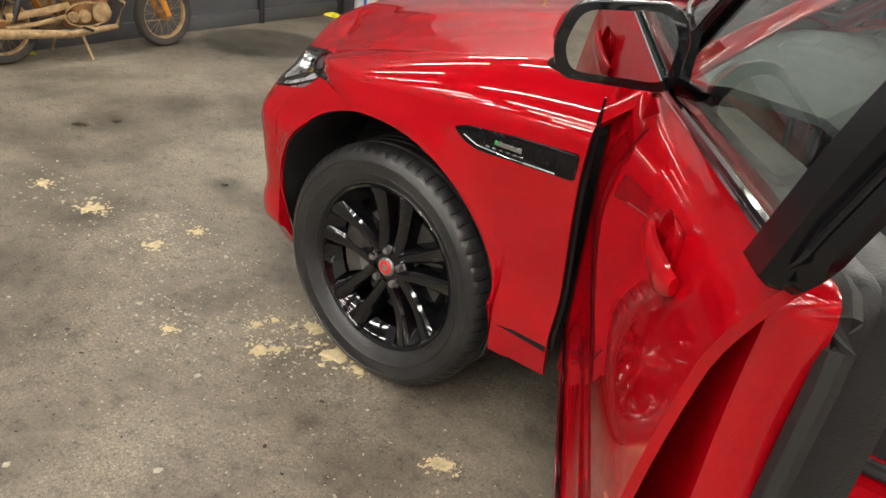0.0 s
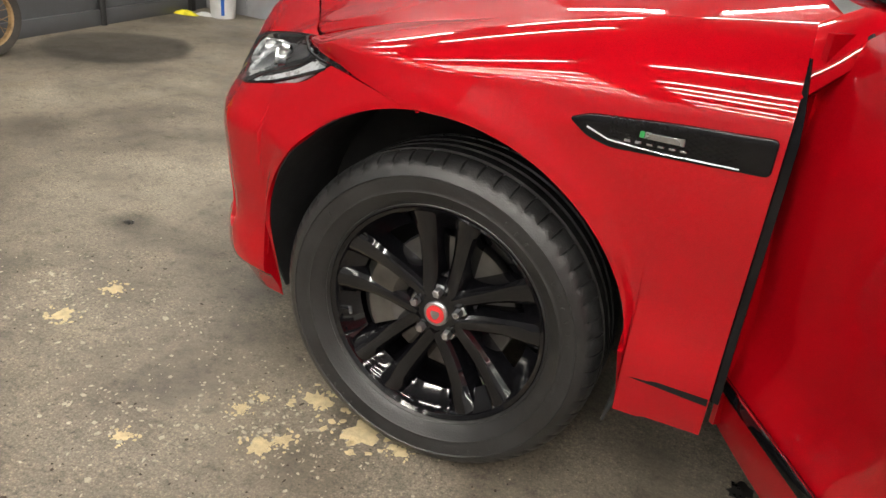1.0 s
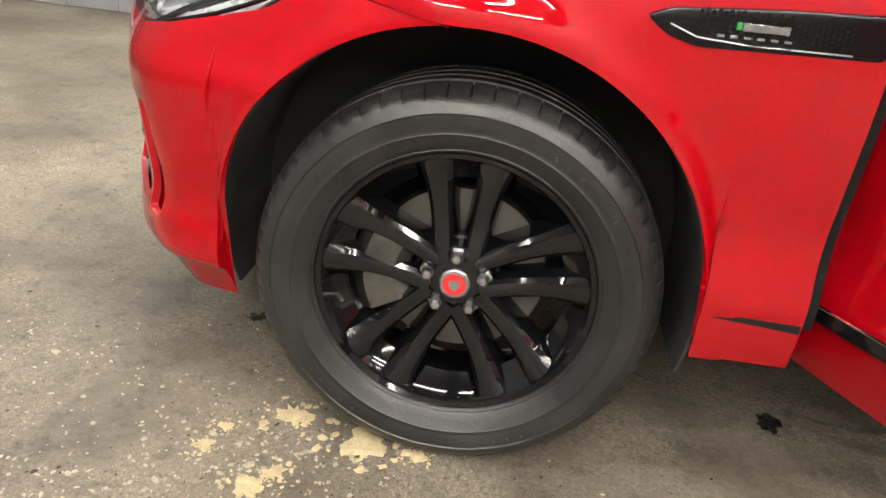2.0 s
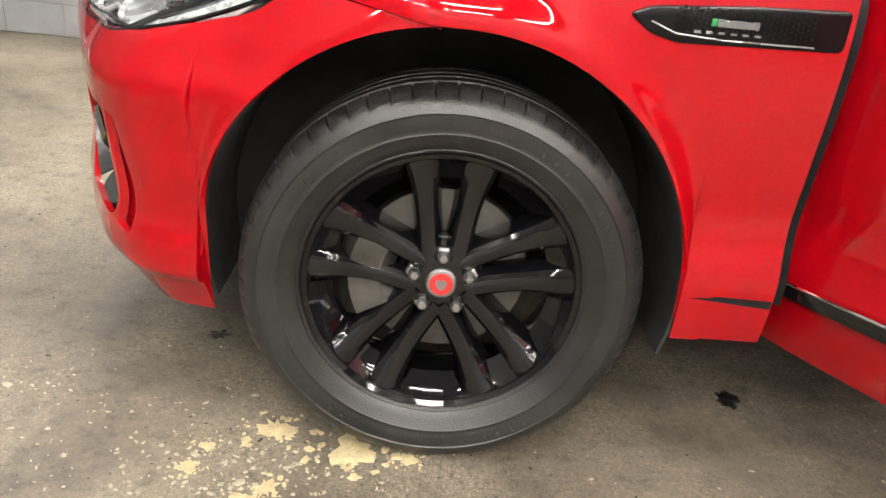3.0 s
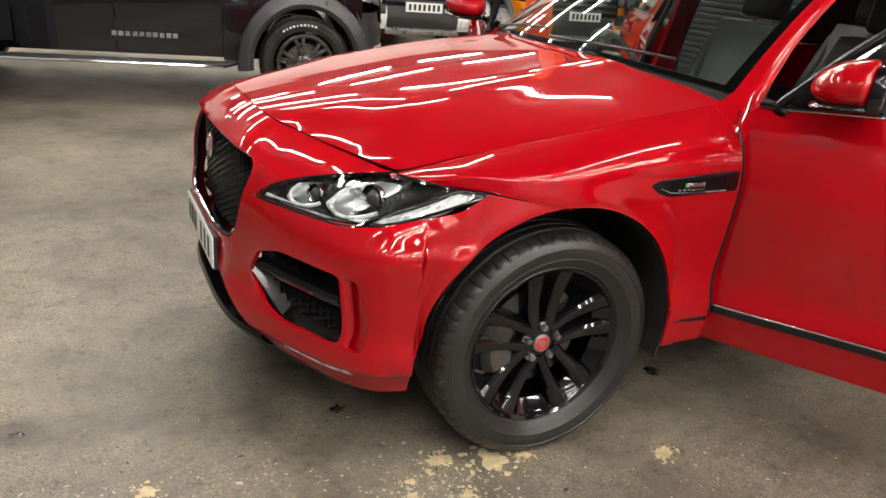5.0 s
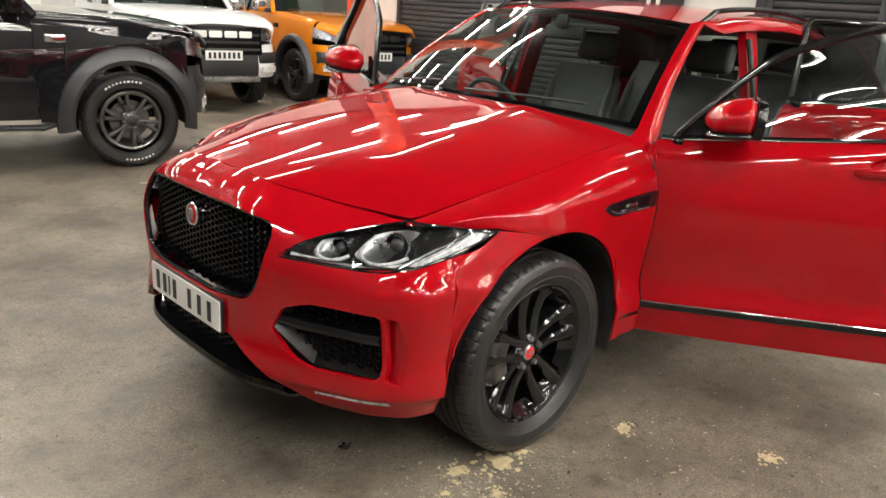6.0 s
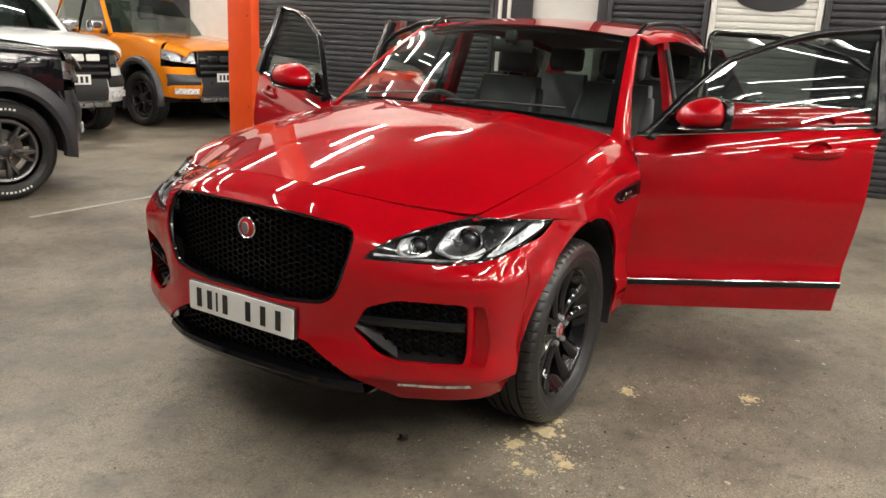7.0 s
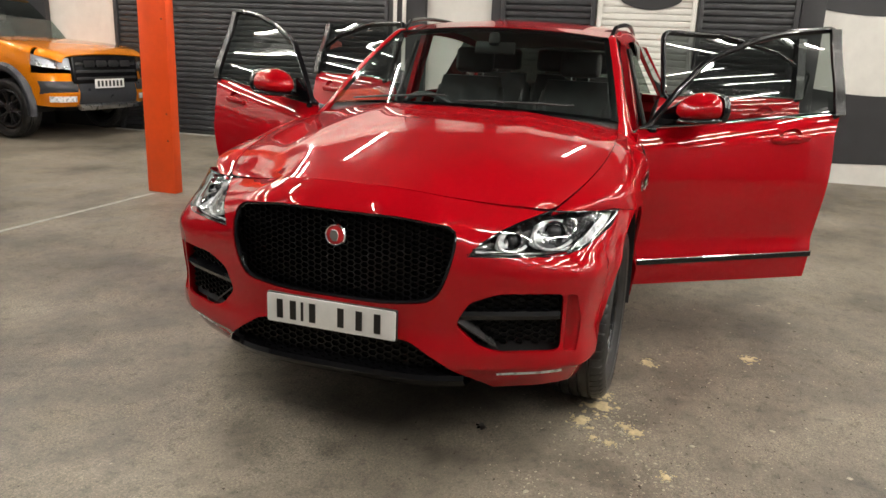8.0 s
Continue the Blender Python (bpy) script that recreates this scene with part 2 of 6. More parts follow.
def floor_material():
    m = material("concrete_floor", (0.2, 0.19, 0.165), 0.5)
    t = m.node_tree
    b = t.nodes["Principled BSDF"]
    mp = coords(m)
    big = node(m, "ShaderNodeTexNoise", Scale=0.9, Detail=7.0, Roughness=0.62)
    mid = node(m, "ShaderNodeTexNoise", Scale=3.4, Detail=8.0, Roughness=0.68)
    grit = node(m, "ShaderNodeTexVoronoi", Scale=185.0)
    crumb = node(m, "ShaderNodeTexNoise", Scale=85.0, Detail=6.0, Roughness=0.8)
    fine = node(m, "ShaderNodeTexNoise", Scale=260.0, Detail=2.0)
    for n in (big, mid, grit, fine, crumb):
        wire(m, mp, 0, n, "Vector")
    base = ramp(m, [(0.34, (0.092, 0.078, 0.062)), (0.5, (0.228, 0.199, 0.158)), (0.68, (0.325, 0.286, 0.232))])
    wire(m, big, "Fac", base, "Fac")
    spots = ramp(m, [(0.30, (0.36, 0.36, 0.36)), (0.42, (0.78, 0.77, 0.76)), (0.52, (1.02, 1.02, 1.01)), (0.72, (1.25, 1.24, 1.20))])
    wire(m, mid, "Fac", spots, "Fac")
    specks = ramp(m, [(0.05, (1.55, 1.52, 1.42)), (0.20, (1.03, 1.03, 1.02)), (0.72, (0.68, 0.68, 0.70))])
    wire(m, grit, "Distance", specks, "Fac")

    def times(a, b_, how_much=None):
        n = t.nodes.new("ShaderNodeMix")
        n.data_type, n.blend_type = "RGBA", "MULTIPLY"
        n.inputs[0].default_value = 1.0
        t.links.new(a, n.inputs[6])
        t.links.new(b_, n.inputs[7])
        if how_much is not None:
            t.links.new(how_much, n.inputs[0])
        return n.outputs[2]
    pits = ramp(m, [(0.36, (0.34, 0.34, 0.35)), (0.46, (0.94, 0.94, 0.94)), (0.56, (1.05, 1.05, 1.04)), (0.64, (1.85, 1.78, 1.62))])
    wire(m, crumb, "Fac", pits, "Fac")
    rough_patch = node(m, "ShaderNodeTexNoise", Scale=1.7, Detail=4.0, Roughness=0.6)
    wire(m, mp, 0, rough_patch, "Vector")
    bare = ramp(m, [(0.36, (0.35, 0.35, 0.35)), (0.54, (1, 1, 1))])
    wire(m, rough_patch, "Fac", bare, "Fac")
    blot = node(m, "ShaderNodeTexNoise", Scale=16.0, Detail=6.0, Roughness=0.7)
    wire(m, mp, 0, blot, "Vector")
    marks = ramp(m, [(0.34, (0.62, 0.61, 0.60)), (0.46, (0.98, 0.98, 0.98)), (0.60, (1.04, 1.04, 1.03)), (0.70, (1.28, 1.26, 1.20))])
    wire(m, blot, "Fac", marks, "Fac")
    base_marks = times(base.outputs[0], marks.outputs[0])
    col = times(times(times(base_marks, spots.outputs[0]), specks.outputs[0], bare.outputs[0]), pits.outputs[0], bare.outputs[0])
    # a dark round oil-soaked patch, small stains, under-car shade put into the colour
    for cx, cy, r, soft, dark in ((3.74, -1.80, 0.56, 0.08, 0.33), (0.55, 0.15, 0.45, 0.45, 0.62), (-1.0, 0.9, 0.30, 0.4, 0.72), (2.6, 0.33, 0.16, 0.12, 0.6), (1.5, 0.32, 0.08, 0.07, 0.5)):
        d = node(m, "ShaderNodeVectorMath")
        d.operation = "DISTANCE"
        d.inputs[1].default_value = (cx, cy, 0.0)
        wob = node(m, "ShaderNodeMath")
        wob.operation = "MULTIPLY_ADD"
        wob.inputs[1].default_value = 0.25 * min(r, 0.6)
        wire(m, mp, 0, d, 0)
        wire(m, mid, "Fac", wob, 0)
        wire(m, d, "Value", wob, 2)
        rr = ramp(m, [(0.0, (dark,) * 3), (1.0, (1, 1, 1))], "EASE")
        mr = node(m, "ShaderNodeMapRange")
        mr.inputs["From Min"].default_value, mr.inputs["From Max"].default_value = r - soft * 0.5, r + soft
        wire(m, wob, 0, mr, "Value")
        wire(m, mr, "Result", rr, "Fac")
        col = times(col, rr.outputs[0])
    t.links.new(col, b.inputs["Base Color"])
    ro = node(m, "ShaderNodeMapRange")
    ro.inputs["From Min"].default_value, ro.inputs["From Max"].default_value = 0.3, 0.7
    ro.inputs["To Min"].default_value, ro.inputs["To Max"].default_value = 0.40, 0.72
    wire(m, mid, "Fac", ro, "Value")
    wire(m, ro, "Result", b, "Roughness")
    bp = node(m, "ShaderNodeBump", Strength=0.35, Distance=0.003)
    wire(m, fine, "Fac", bp, "Height")
    bp2 = node(m, "ShaderNodeBump", Strength=0.25, Distance=0.01)
    wire(m, mid, "Fac", bp2, "Height")
    wire(m, bp2, "Normal", bp, "Normal")
    wire(m, bp, "Normal", b, "Normal")
    return m


CONCRETE = floor_material()
BLOCK_GREY = worn("grey_block_paint", (0.27, 0.275, 0.29), 0.55, 5, 0.12, 0.4, 70)
DARK_GREY = worn("dark_wall_paint", (0.085, 0.088, 0.095), 0.5, 4, 0.15, 0.3, 60)
SHUTTER_BLACK = worn("shutter_black", (0.030, 0.031, 0.035), 0.38, 6, 0.3, 0.1, 120)
WALL_WHITE = worn("white_wall_paint", (0.68, 0.67, 0.64), 0.55, 5, 0.06, 0.2, 60)
WALL_BLACK = worn("black_wall_paint", (0.022, 0.022, 0.025), 0.5, 5, 0.2, 0.2, 60)
POST_ORANGE = worn("orange_post_paint", (0.78, 0.075, 0.006), 0.45, 6, 0.08, 0.2, 60)
CEILING = worn("ceiling_sheet", (0.045, 0.045, 0.047), 0.7, 4, 0.15, 0.2, 60)
KERB_WHITE = worn("dusty_white_line", (0.42, 0.41, 0.38), 0.7, 12, 0.3, 0.3, 90)
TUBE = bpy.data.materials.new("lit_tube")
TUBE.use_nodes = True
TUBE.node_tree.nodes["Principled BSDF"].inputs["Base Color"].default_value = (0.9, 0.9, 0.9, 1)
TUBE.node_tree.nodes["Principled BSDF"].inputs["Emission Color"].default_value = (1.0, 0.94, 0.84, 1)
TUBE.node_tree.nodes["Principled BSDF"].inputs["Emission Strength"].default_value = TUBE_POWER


def setting(name, bm, mat, label, category):
    return tagged(part(name, bm, mat), label, category, kind="structure")


setting("floor", box(B(), (-0.5, (YA + YL) / 2, -0.1), (15.6, YL - YA + 1, 0.2)), CONCRETE, "worn grey concrete garage floor with stains, grit and painted shade under the car", "floor")
setting("ceiling", box(B(), (-0.5, (YA + YL) / 2, TOP + 0.1), (15.6, YL - YA + 1, 0.2)), CEILING, "grey sheeted garage ceiling", "ceiling")
FRONT = pose(4.37, -1.8, 0, 0, 0, 5.0)
wf = B()
box(wf, (0.1, 6.2, TOP / 2), (T, 19.3, TOP))
wf.transform(FRONT)
setting("wall_front", wf, DARK_GREY, "dark grey painted garage wall with a low skirting", "wall")
sk = box(B(), (-0.02, 6.55, 0.06), (0.035, 18.6, 0.12), bevel=0.006)
sk.transform(FRONT)
setting("baseboard", sk, DARK_GREY, "dark grey scuffed skirting along the wall", "skirting")
setting("wall_left", box(B(), (-0.5, YL + T / 2, TOP / 2), (13.6, T, TOP)), BLOCK_GREY, "grey painted garage wall", "wall")
BLOCKS = pose(2.0, -3.50, 0, 0, 0, -3.4)
bw = box(B(), (1.27, -T / 2, TOP / 2), (2.54, T, TOP))
bw.transform(BLOCKS)
block_wall = setting("wall_block", bw, BLOCK_GREY, "grey painted concrete block wall", "wall")
setting("wall_annex_front", box(B(), (5.0, (YA + YR) / 2 - T, TOP / 2), (T, YR - YA - T * 1.5, TOP)), BLOCK_GREY, "grey painted wall of the next bay", "wall")
setting("wall_annex_far", box(B(), (-0.5, YA - T / 2, TOP / 2), (14.4, T, TOP)), WALL_WHITE, "pale painted far wall of the next bay", "wall")
BACK = pose(-6.98, 0, 0, 0, 0, 3.76)


def back(bm):
    """Into the back wall's own frame: x out of the wall, y along it."""
    bm.transform(BACK)
    return bm


setting("wall_back", back(box(B(), (-T / 2, -2.0, TOP / 2), (T, 24.0, TOP))), WALL_WHITE, "white painted wall behind the roller shutters", "wall")


def shutter(y0, y1, label, mat):
    """A roller shutter: side rails, bottom bar and slats."""
    sh = tagged(part("roller_shutter", back(box(B(), (0.012, (y0 + y1) / 2, 1.6), (0.02, y1 - y0, 3.2))), mat), label, "roller shutter", "roller shutters")
    slat = [(0.0, 0.0), (0.016, 0.012), (0.022, 0.038), (0.016, 0.066), (0.0, 0.076)]
    for i in range(40):
        bm = shell(B(), [[(0.024 + x, y, 0.06 + i * 0.078 + z) for x, z in slat] for y in (y0 + 0.05, y1 - 0.05)], 0.0)
        part("slat", back(bm), mat, sh)
    for y in (y0 + 0.03, y1 - 0.03):
        part("guide_rail", back(box(B(), (0.045, y, 1.6), (0.07, 0.06, 3.2), bevel=0.006)), mat, sh)
    part("bottom_bar", back(box(B(), (0.04, (y0 + y1) / 2, 0.032), (0.05, y1 - y0 - 0.12, 0.055), bevel=0.008)), TRIM_BLACK, sh)
    return sh


shutter(-7.44, -3.06, "wide black slatted roller shutter, closed", SHUTTER_BLACK)
shutter(-1.51, -0.29, "narrow black slatted roller shutter, closed", SHUTTER_BLACK)
shutter(-0.27, 0.93, "narrow roller shutter painted white, closed", WALL_WHITE)
shutter(0.95, 2.10, "narrow black slatted roller shutter beside a pier", SHUTTER_BLACK)
setting("trim_dark", back(box(B(), (0.04, -2.79, TOP / 2), (0.08, 0.52, TOP), bevel=0.006)), WALL_BLACK, "dark painted pier between the shutters", "wall pier")
for y in (-2.96, -2.83):
    setting("trim_pale", back(box(B(), (0.095, y, 1.9), (0.03, 0.05, 1.6), bevel=0.006)), WALL_WHITE, "pale vertical bar on the dark pier", "trim")
setting("trim_dark_narrow", back(box(B(), (0.04, -1.575, TOP / 2), (0.08, 0.12, TOP), bevel=0.006)), WALL_BLACK, "dark narrow pier between the shutters", "wall pier")
setting("trim_dark_right", back(box(B(), (0.06, 2.235, TOP / 2), (0.12, 0.26, TOP), bevel=0.006)), WALL_BLACK, "dark painted pier between the shutters", "wall pier")
setting("trim_dark_far", back(box(B(), (0.05, -9.2, TOP / 2), (0.1, 1.1, TOP), bevel=0.006)), WALL_BLACK, "dark painted pier in the next bay", "wall pier")


def wave(name, y0, y1, low, high, mat, label, x=0.004):
    """A painted band with wavy edges; low and high give its edges along the wall."""
    ys = np.linspace(y0, y1, 40)
    poly = [(y, low(y)) for y in ys] + [(y, high(y)) for y in ys[::-1]]
    m = Matrix(((0, 0, 1, x - 0.004), (1, 0, 0, 0), (0, 1, 0, 0), (0, 0, 0, 1)))
    return setting(name, back(prism(B(), poly, 0.008, m)), mat, label, "wall paint")


wave("paint_band", 2.37, 5.1, lambda y: 0.25 + 0.02 * math.sin(2.1 * y), lambda y: 1.13 - 0.06 * math.sin(2.2 * (y - 2.35)), WALL_BLACK, "wavy black painted band on the white wall")
wave("paint_band_upper", 2.37, 5.1, lambda y: 2.07 - 0.09 * math.sin(2.0 * (y - 2.2)), lambda y: 3.5, WALL_BLACK, "wavy black painted band high on the white wall")
wave("paint_band_middle", 0.0, 0.74, lambda y: 2.10 - 0.12 * abs(math.sin(math.pi * y / 0.74)) ** 0.6, lambda y: 3.1, WALL_BLACK, "rounded black painted patch on a white shutter", 0.055)
wave("paint_band_low", -8.65, -7.45, lambda y: 0.0, lambda y: 1.20, WALL_BLACK, "black painted foot of the white wall")
setting("kerb_line", back(box(B(), (0.12, -5.9, 0.004), (0.07, 3.2, 0.008))), KERB_WHITE, "dusty pale line along the shutter's foot", "floor line")
setting("joint_line", box(B(), (-1.55, -3.68, 0.002), (2.1, 0.045, 0.004)), KERB_WHITE, "pale worn joint line across the floor", "floor line")

# pillars at the opening to the next bay
pil = B()
prism(pil, [(-0.08, -0.14), (0.08, -0.14), (0.08, 0.14), (-0.08, 0.14)], TOP, pose(1.935, -3.50, 0, 0, 0, -8), 0.012)
pillar = setting("pillar", pil, BLOCK_GREY, "grey painted pillar with bolt heads at the bay opening", "pillar")
for z in (0.18, 0.32, 1.2, 1.34):
    part("bolt", lathe(B(), [(0.010, 0), (0.010, 0.006), (0, 0.008)], 6, pose(1.94, -3.362, z, -90, 0, -8)), STEEL, pillar)
post = tagged(part("orange_post", box(B(), (-2.73, -3.645, TOP / 2), (0.11, 0.31, TOP), (0, 0, 0), 0.006), POST_ORANGE), "bright orange painted steel post with bolt holes", "post")
for z in (0.5, 0.75, 1.6, 1.85):
    part("bolt", lathe(B(), [(0.008, 0), (0.008, 0.003), (0, 0.004)], 10, pose(-2.675, -3.54, z, 0, 90, 0)), TRIM_BLACK, post)
# pipe in the corner of the front wall
setting("trim_pipe", tube(B(), [(4.38, -2.30, 0), (4.38, -2.30, 4.4)], 0.03, 10), TRIM_BLACK, "dark vertical pipe on the wall", "pipe")

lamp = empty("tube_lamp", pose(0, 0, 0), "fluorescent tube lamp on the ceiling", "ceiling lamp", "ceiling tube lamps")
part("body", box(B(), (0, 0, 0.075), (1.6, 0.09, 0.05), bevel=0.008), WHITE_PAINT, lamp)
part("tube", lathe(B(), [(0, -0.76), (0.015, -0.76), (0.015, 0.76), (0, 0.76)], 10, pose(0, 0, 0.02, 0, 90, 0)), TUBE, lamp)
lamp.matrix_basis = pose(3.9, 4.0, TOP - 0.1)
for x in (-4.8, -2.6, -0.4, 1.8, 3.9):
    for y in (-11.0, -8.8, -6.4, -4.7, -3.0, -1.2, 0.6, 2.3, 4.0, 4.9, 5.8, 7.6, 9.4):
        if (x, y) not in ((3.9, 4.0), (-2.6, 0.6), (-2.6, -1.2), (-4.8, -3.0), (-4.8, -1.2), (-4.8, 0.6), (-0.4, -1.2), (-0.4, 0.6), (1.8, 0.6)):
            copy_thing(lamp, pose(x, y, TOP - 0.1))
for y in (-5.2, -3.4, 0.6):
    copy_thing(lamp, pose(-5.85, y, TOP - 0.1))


# ---- the red car: x ahead, y to its left, origin on the floor below the front axle ----
car = empty("red_car", pose(0, 0, 0), "glossy red sports utility car with all doors open", "car")
CX, CZ, CR = 0.01, 0.42, 0.44
plan = curve([(0, 0.882, 0), (0.2, 0.878, 0.2), (0.36, 0.856, 0.36), (0.5, 0.803, 0.49), (0.66, 0.730, 0.65), (0.82, 0.648, 0.802), (0.93, 0.566, 0.888), (1.06, 0.430, 0.934), (1.24, 0.248, 0.959), (1.44, 0.04, 0.97)])
S_END = 1.44
nose_off = curve([(0, -0.07), (0.08, -0.02), (0.16, 0.006), (0.24, 0.008), (0.34, -0.004), (0.5, 0.0), (0.72, 0.006), (0.82, -0.004), (1, -0.01)])
side_off = curve([(0, -0.075), (0.1, -0.045), (0.17, -0.018), (0.24, -0.012), (0.34, -0.022), (0.5, -0.012), (0.64, -0.002), (0.73, 0.005), (0.79, -0.003), (0.86, -0.002), (1, 0.0)])
inset = curve([(0, 0.137), (0.3, 0.142), (0.5, 0.175), (0.75, 0.21), (0.95, 0.20), (1.1, 0.085), (1.2, 0.03), (1.3, 0.012), (S_END, 0.0)])
top_z = curve([(0, 0.988), (0.2, 0.984), (0.4, 0.962), (0.6, 0.927), (0.8, 0.902), (0.95, 0.896), (1.1, 0.898), (1.22, 0.896), (1.3, 0.882), (S_END, 0.857)])


def arch_z(x, low):
    d = CR * CR - (x - CX) ** 2
    return CZ + math.sqrt(d) if d > 0 else low


def bumper_point(s, v):
    """Bumper skin: s runs from the nose round to the wheel arch, v from its lower edge up."""
    a = abs(s)
    p, q = plan(max(0, a - 0.01)), plan(min(S_END, a + 0.01))
    t = (q - p) / np.linalg.norm(q - p)
    n = np.array((-t[1], t[0])) * -1
    x, y = plan(a)
    low = 0.235 + 0.035 * min(1, a / 0.9)
    zb = max(low, arch_z(x, low)) if x < CX + CR - 0.002 else low
    zt = float(top_z(a))
    z = zb + (zt - zb) * v
    f = (z - 0.245) / (zt - 0.245)
    w = min(1, max(0, (a - 0.6) / 0.45))
    off = float(nose_off(f)) * (1 - w) + float(side_off(f)) * w
    k = max(0, (f - 0.62) / 0.38)
    off -= float(inset(a)) * k ** (5.2 - 2.2 * min(1, max(0, (a - 0.40) / 0.3)))
    if a > 0.45:
        off -= 0.014 * min(1, max(0, (0.356 - z) / 0.012)) * min(1, (a - 0.45) / 0.08)
    if x < CX + CR:
        off += 0.014 * math.exp(-((z - zb) / 0.05) ** 2)
    return np.array(((x + n[0] * off), (y + n[1] * off) * (1 if s >= 0 else -1), z))


def s_rows(n):
    half = np.concatenate([np.linspace(0, 1.0, n), 1.0 + 0.012 * np.arange(1, 37)])
    half[-1] = S_END
    return np.concatenate([-half[:0:-1], half])


bump = part("front_bumper", shell(B(), [[bumper_point(s, v) for v in np.linspace(0, 1, 60)] for s in s_rows(76)], 0.012), RED, car)


def front_cut(poly, x0=0.45, depth=0.6, yaw=0.0, y0=0.0):
    """A cutter: an outline (y, z) drawn out along x, turned by yaw about the point (x0, y0)."""
    return prism(B(), poly, depth, pose(x0, y0, 0, 0, 0, yaw) @ Matrix(((0, 0, 1, 0), (1, 0, 0, 0), (0, 1, 0, 0), (0, 0, 0, 1))))


GRILLE = rounded([(-0.455, 0.878), (-0.25, 0.908), (0.25, 0.908), (0.455, 0.878), (0.438, 0.73), (0.39, 0.612), (0.2, 0.588), (-0.2, 0.588), (-0.39, 0.612), (-0.438, 0.73)], 0.07)
LOWER = rounded([(-0.30, 0.466), (0.30, 0.466), (0.41, 0.395), (0.50, 0.325), (0.57, 0.275), (0.62, 0.16), (-0.62, 0.16), (-0.57, 0.275), (-0.50, 0.325), (-0.41, 0.395)], 0.03)
FOG = rounded([(0.455, 0.53), (0.50, 0.615), (0.60, 0.650), (0.808, 0.648), (0.803, 0.428), (0.60, 0.430), (0.53, 0.452)], 0.025)
SLOT = rounded([(0.815, 0.425), (0.858, 0.418), (0.864, 0.54), (0.850, 0.640), (0.818, 0.645)], 0.010)
HEAD = rounded([(0.485, 0.784), (0.525, 0.830), (0.57, 0.858), (0.62, 0.878), (0.665, 0.893), (0.74, 0.908), (0.82, 0.914), (0.935, 0.908), (0.918, 0.845), (0.845, 0.792), (0.70, 0.775)], 0.012)
carve(bump, front_cut(GRILLE), front_cut(LOWER), front_cut(FOG), front_cut([(-y, z) for y, z in FOG[::-1]]), front_cut(SLOT), front_cut([(-y, z) for y, z in SLOT[::-1]]), front_cut(HEAD, -0.05, 1.2), front_cut([(-y, z) for y, z in HEAD[::-1]], -0.05, 1.2))

# bonnet: from the shut line over the nose back to the windscreen
edge_y = curve([(-0.67, 0.795), (-0.62, 0.80), (-0.3, 0.825), (0, 0.815), (0.25, 0.775), (0.477, 0.70)])
edge_z = curve([(-0.67, 1.110), (-0.62, 1.105), (-0.3, 1.072), (0, 1.020), (0.25, 0.965), (0.477, 0.893)])
mid_z = curve([(-0.46, 1.188), (-0.3, 1.168), (0, 1.126), (0.3, 1.074), (0.55, 1.026), (0.735, 0.988)])


front_s = np.linspace(0, 1.05, 106)
front_y = np.array([bumper_point(s, 1.0)[1] for s in front_s])


def bonnet_point(u, w):
    a = abs(w)
    front = bumper_point(float(np.interp(0.70 * a, front_y, front_s)), 1.0)
    end = bumper_point(float(np.interp(0.70, front_y, front_s)), 1.0)
    xf = front[0] - 0.005
    xr = -0.445 - 0.225 * a**2.0
    x = xf + (xr - xf) * u
    xe = end[0] + (-0.67 - end[0]) * u
    xm = 0.735 + (-0.44 - 0.735) * u
    y = a * float(edge_y(xe)) if u > 0 else front[1]
    zm, ze = float(mid_z(xm)), float(edge_z(xe))
    z = ze + (zm - ze) * (1 - a**2.4)
    k = min(1, u / 0.3)
    k = k * k * (3 - 2 * k)
    z += (front[2] - (0.893 + 0.095 * (1 - a**2.4))) * (1 - k)
    z += 0.007 * k * math.exp(-((a - 0.62 + 0.16 * u) / 0.10) ** 2)
    return (x, y if w >= 0 else -y, z)


part("bonnet", shell(B(), [[bonnet_point(u, w) for w in np.linspace(-1, 1, 61)] for u in np.linspace(0, 1, 44)], 0.012, flip=True), RED, car)

# front wings
side_y = curve([(0.25, 0.915), (0.34, 0.945), (0.41, 0.956), (0.47, 0.958), (0.51, 0.947), (0.56, 0.940), (0.66, 0.949), (0.80, 0.964), (0.90, 0.966), (0.98, 0.952), (1.06, 0.925), (1.13, 0.885)])


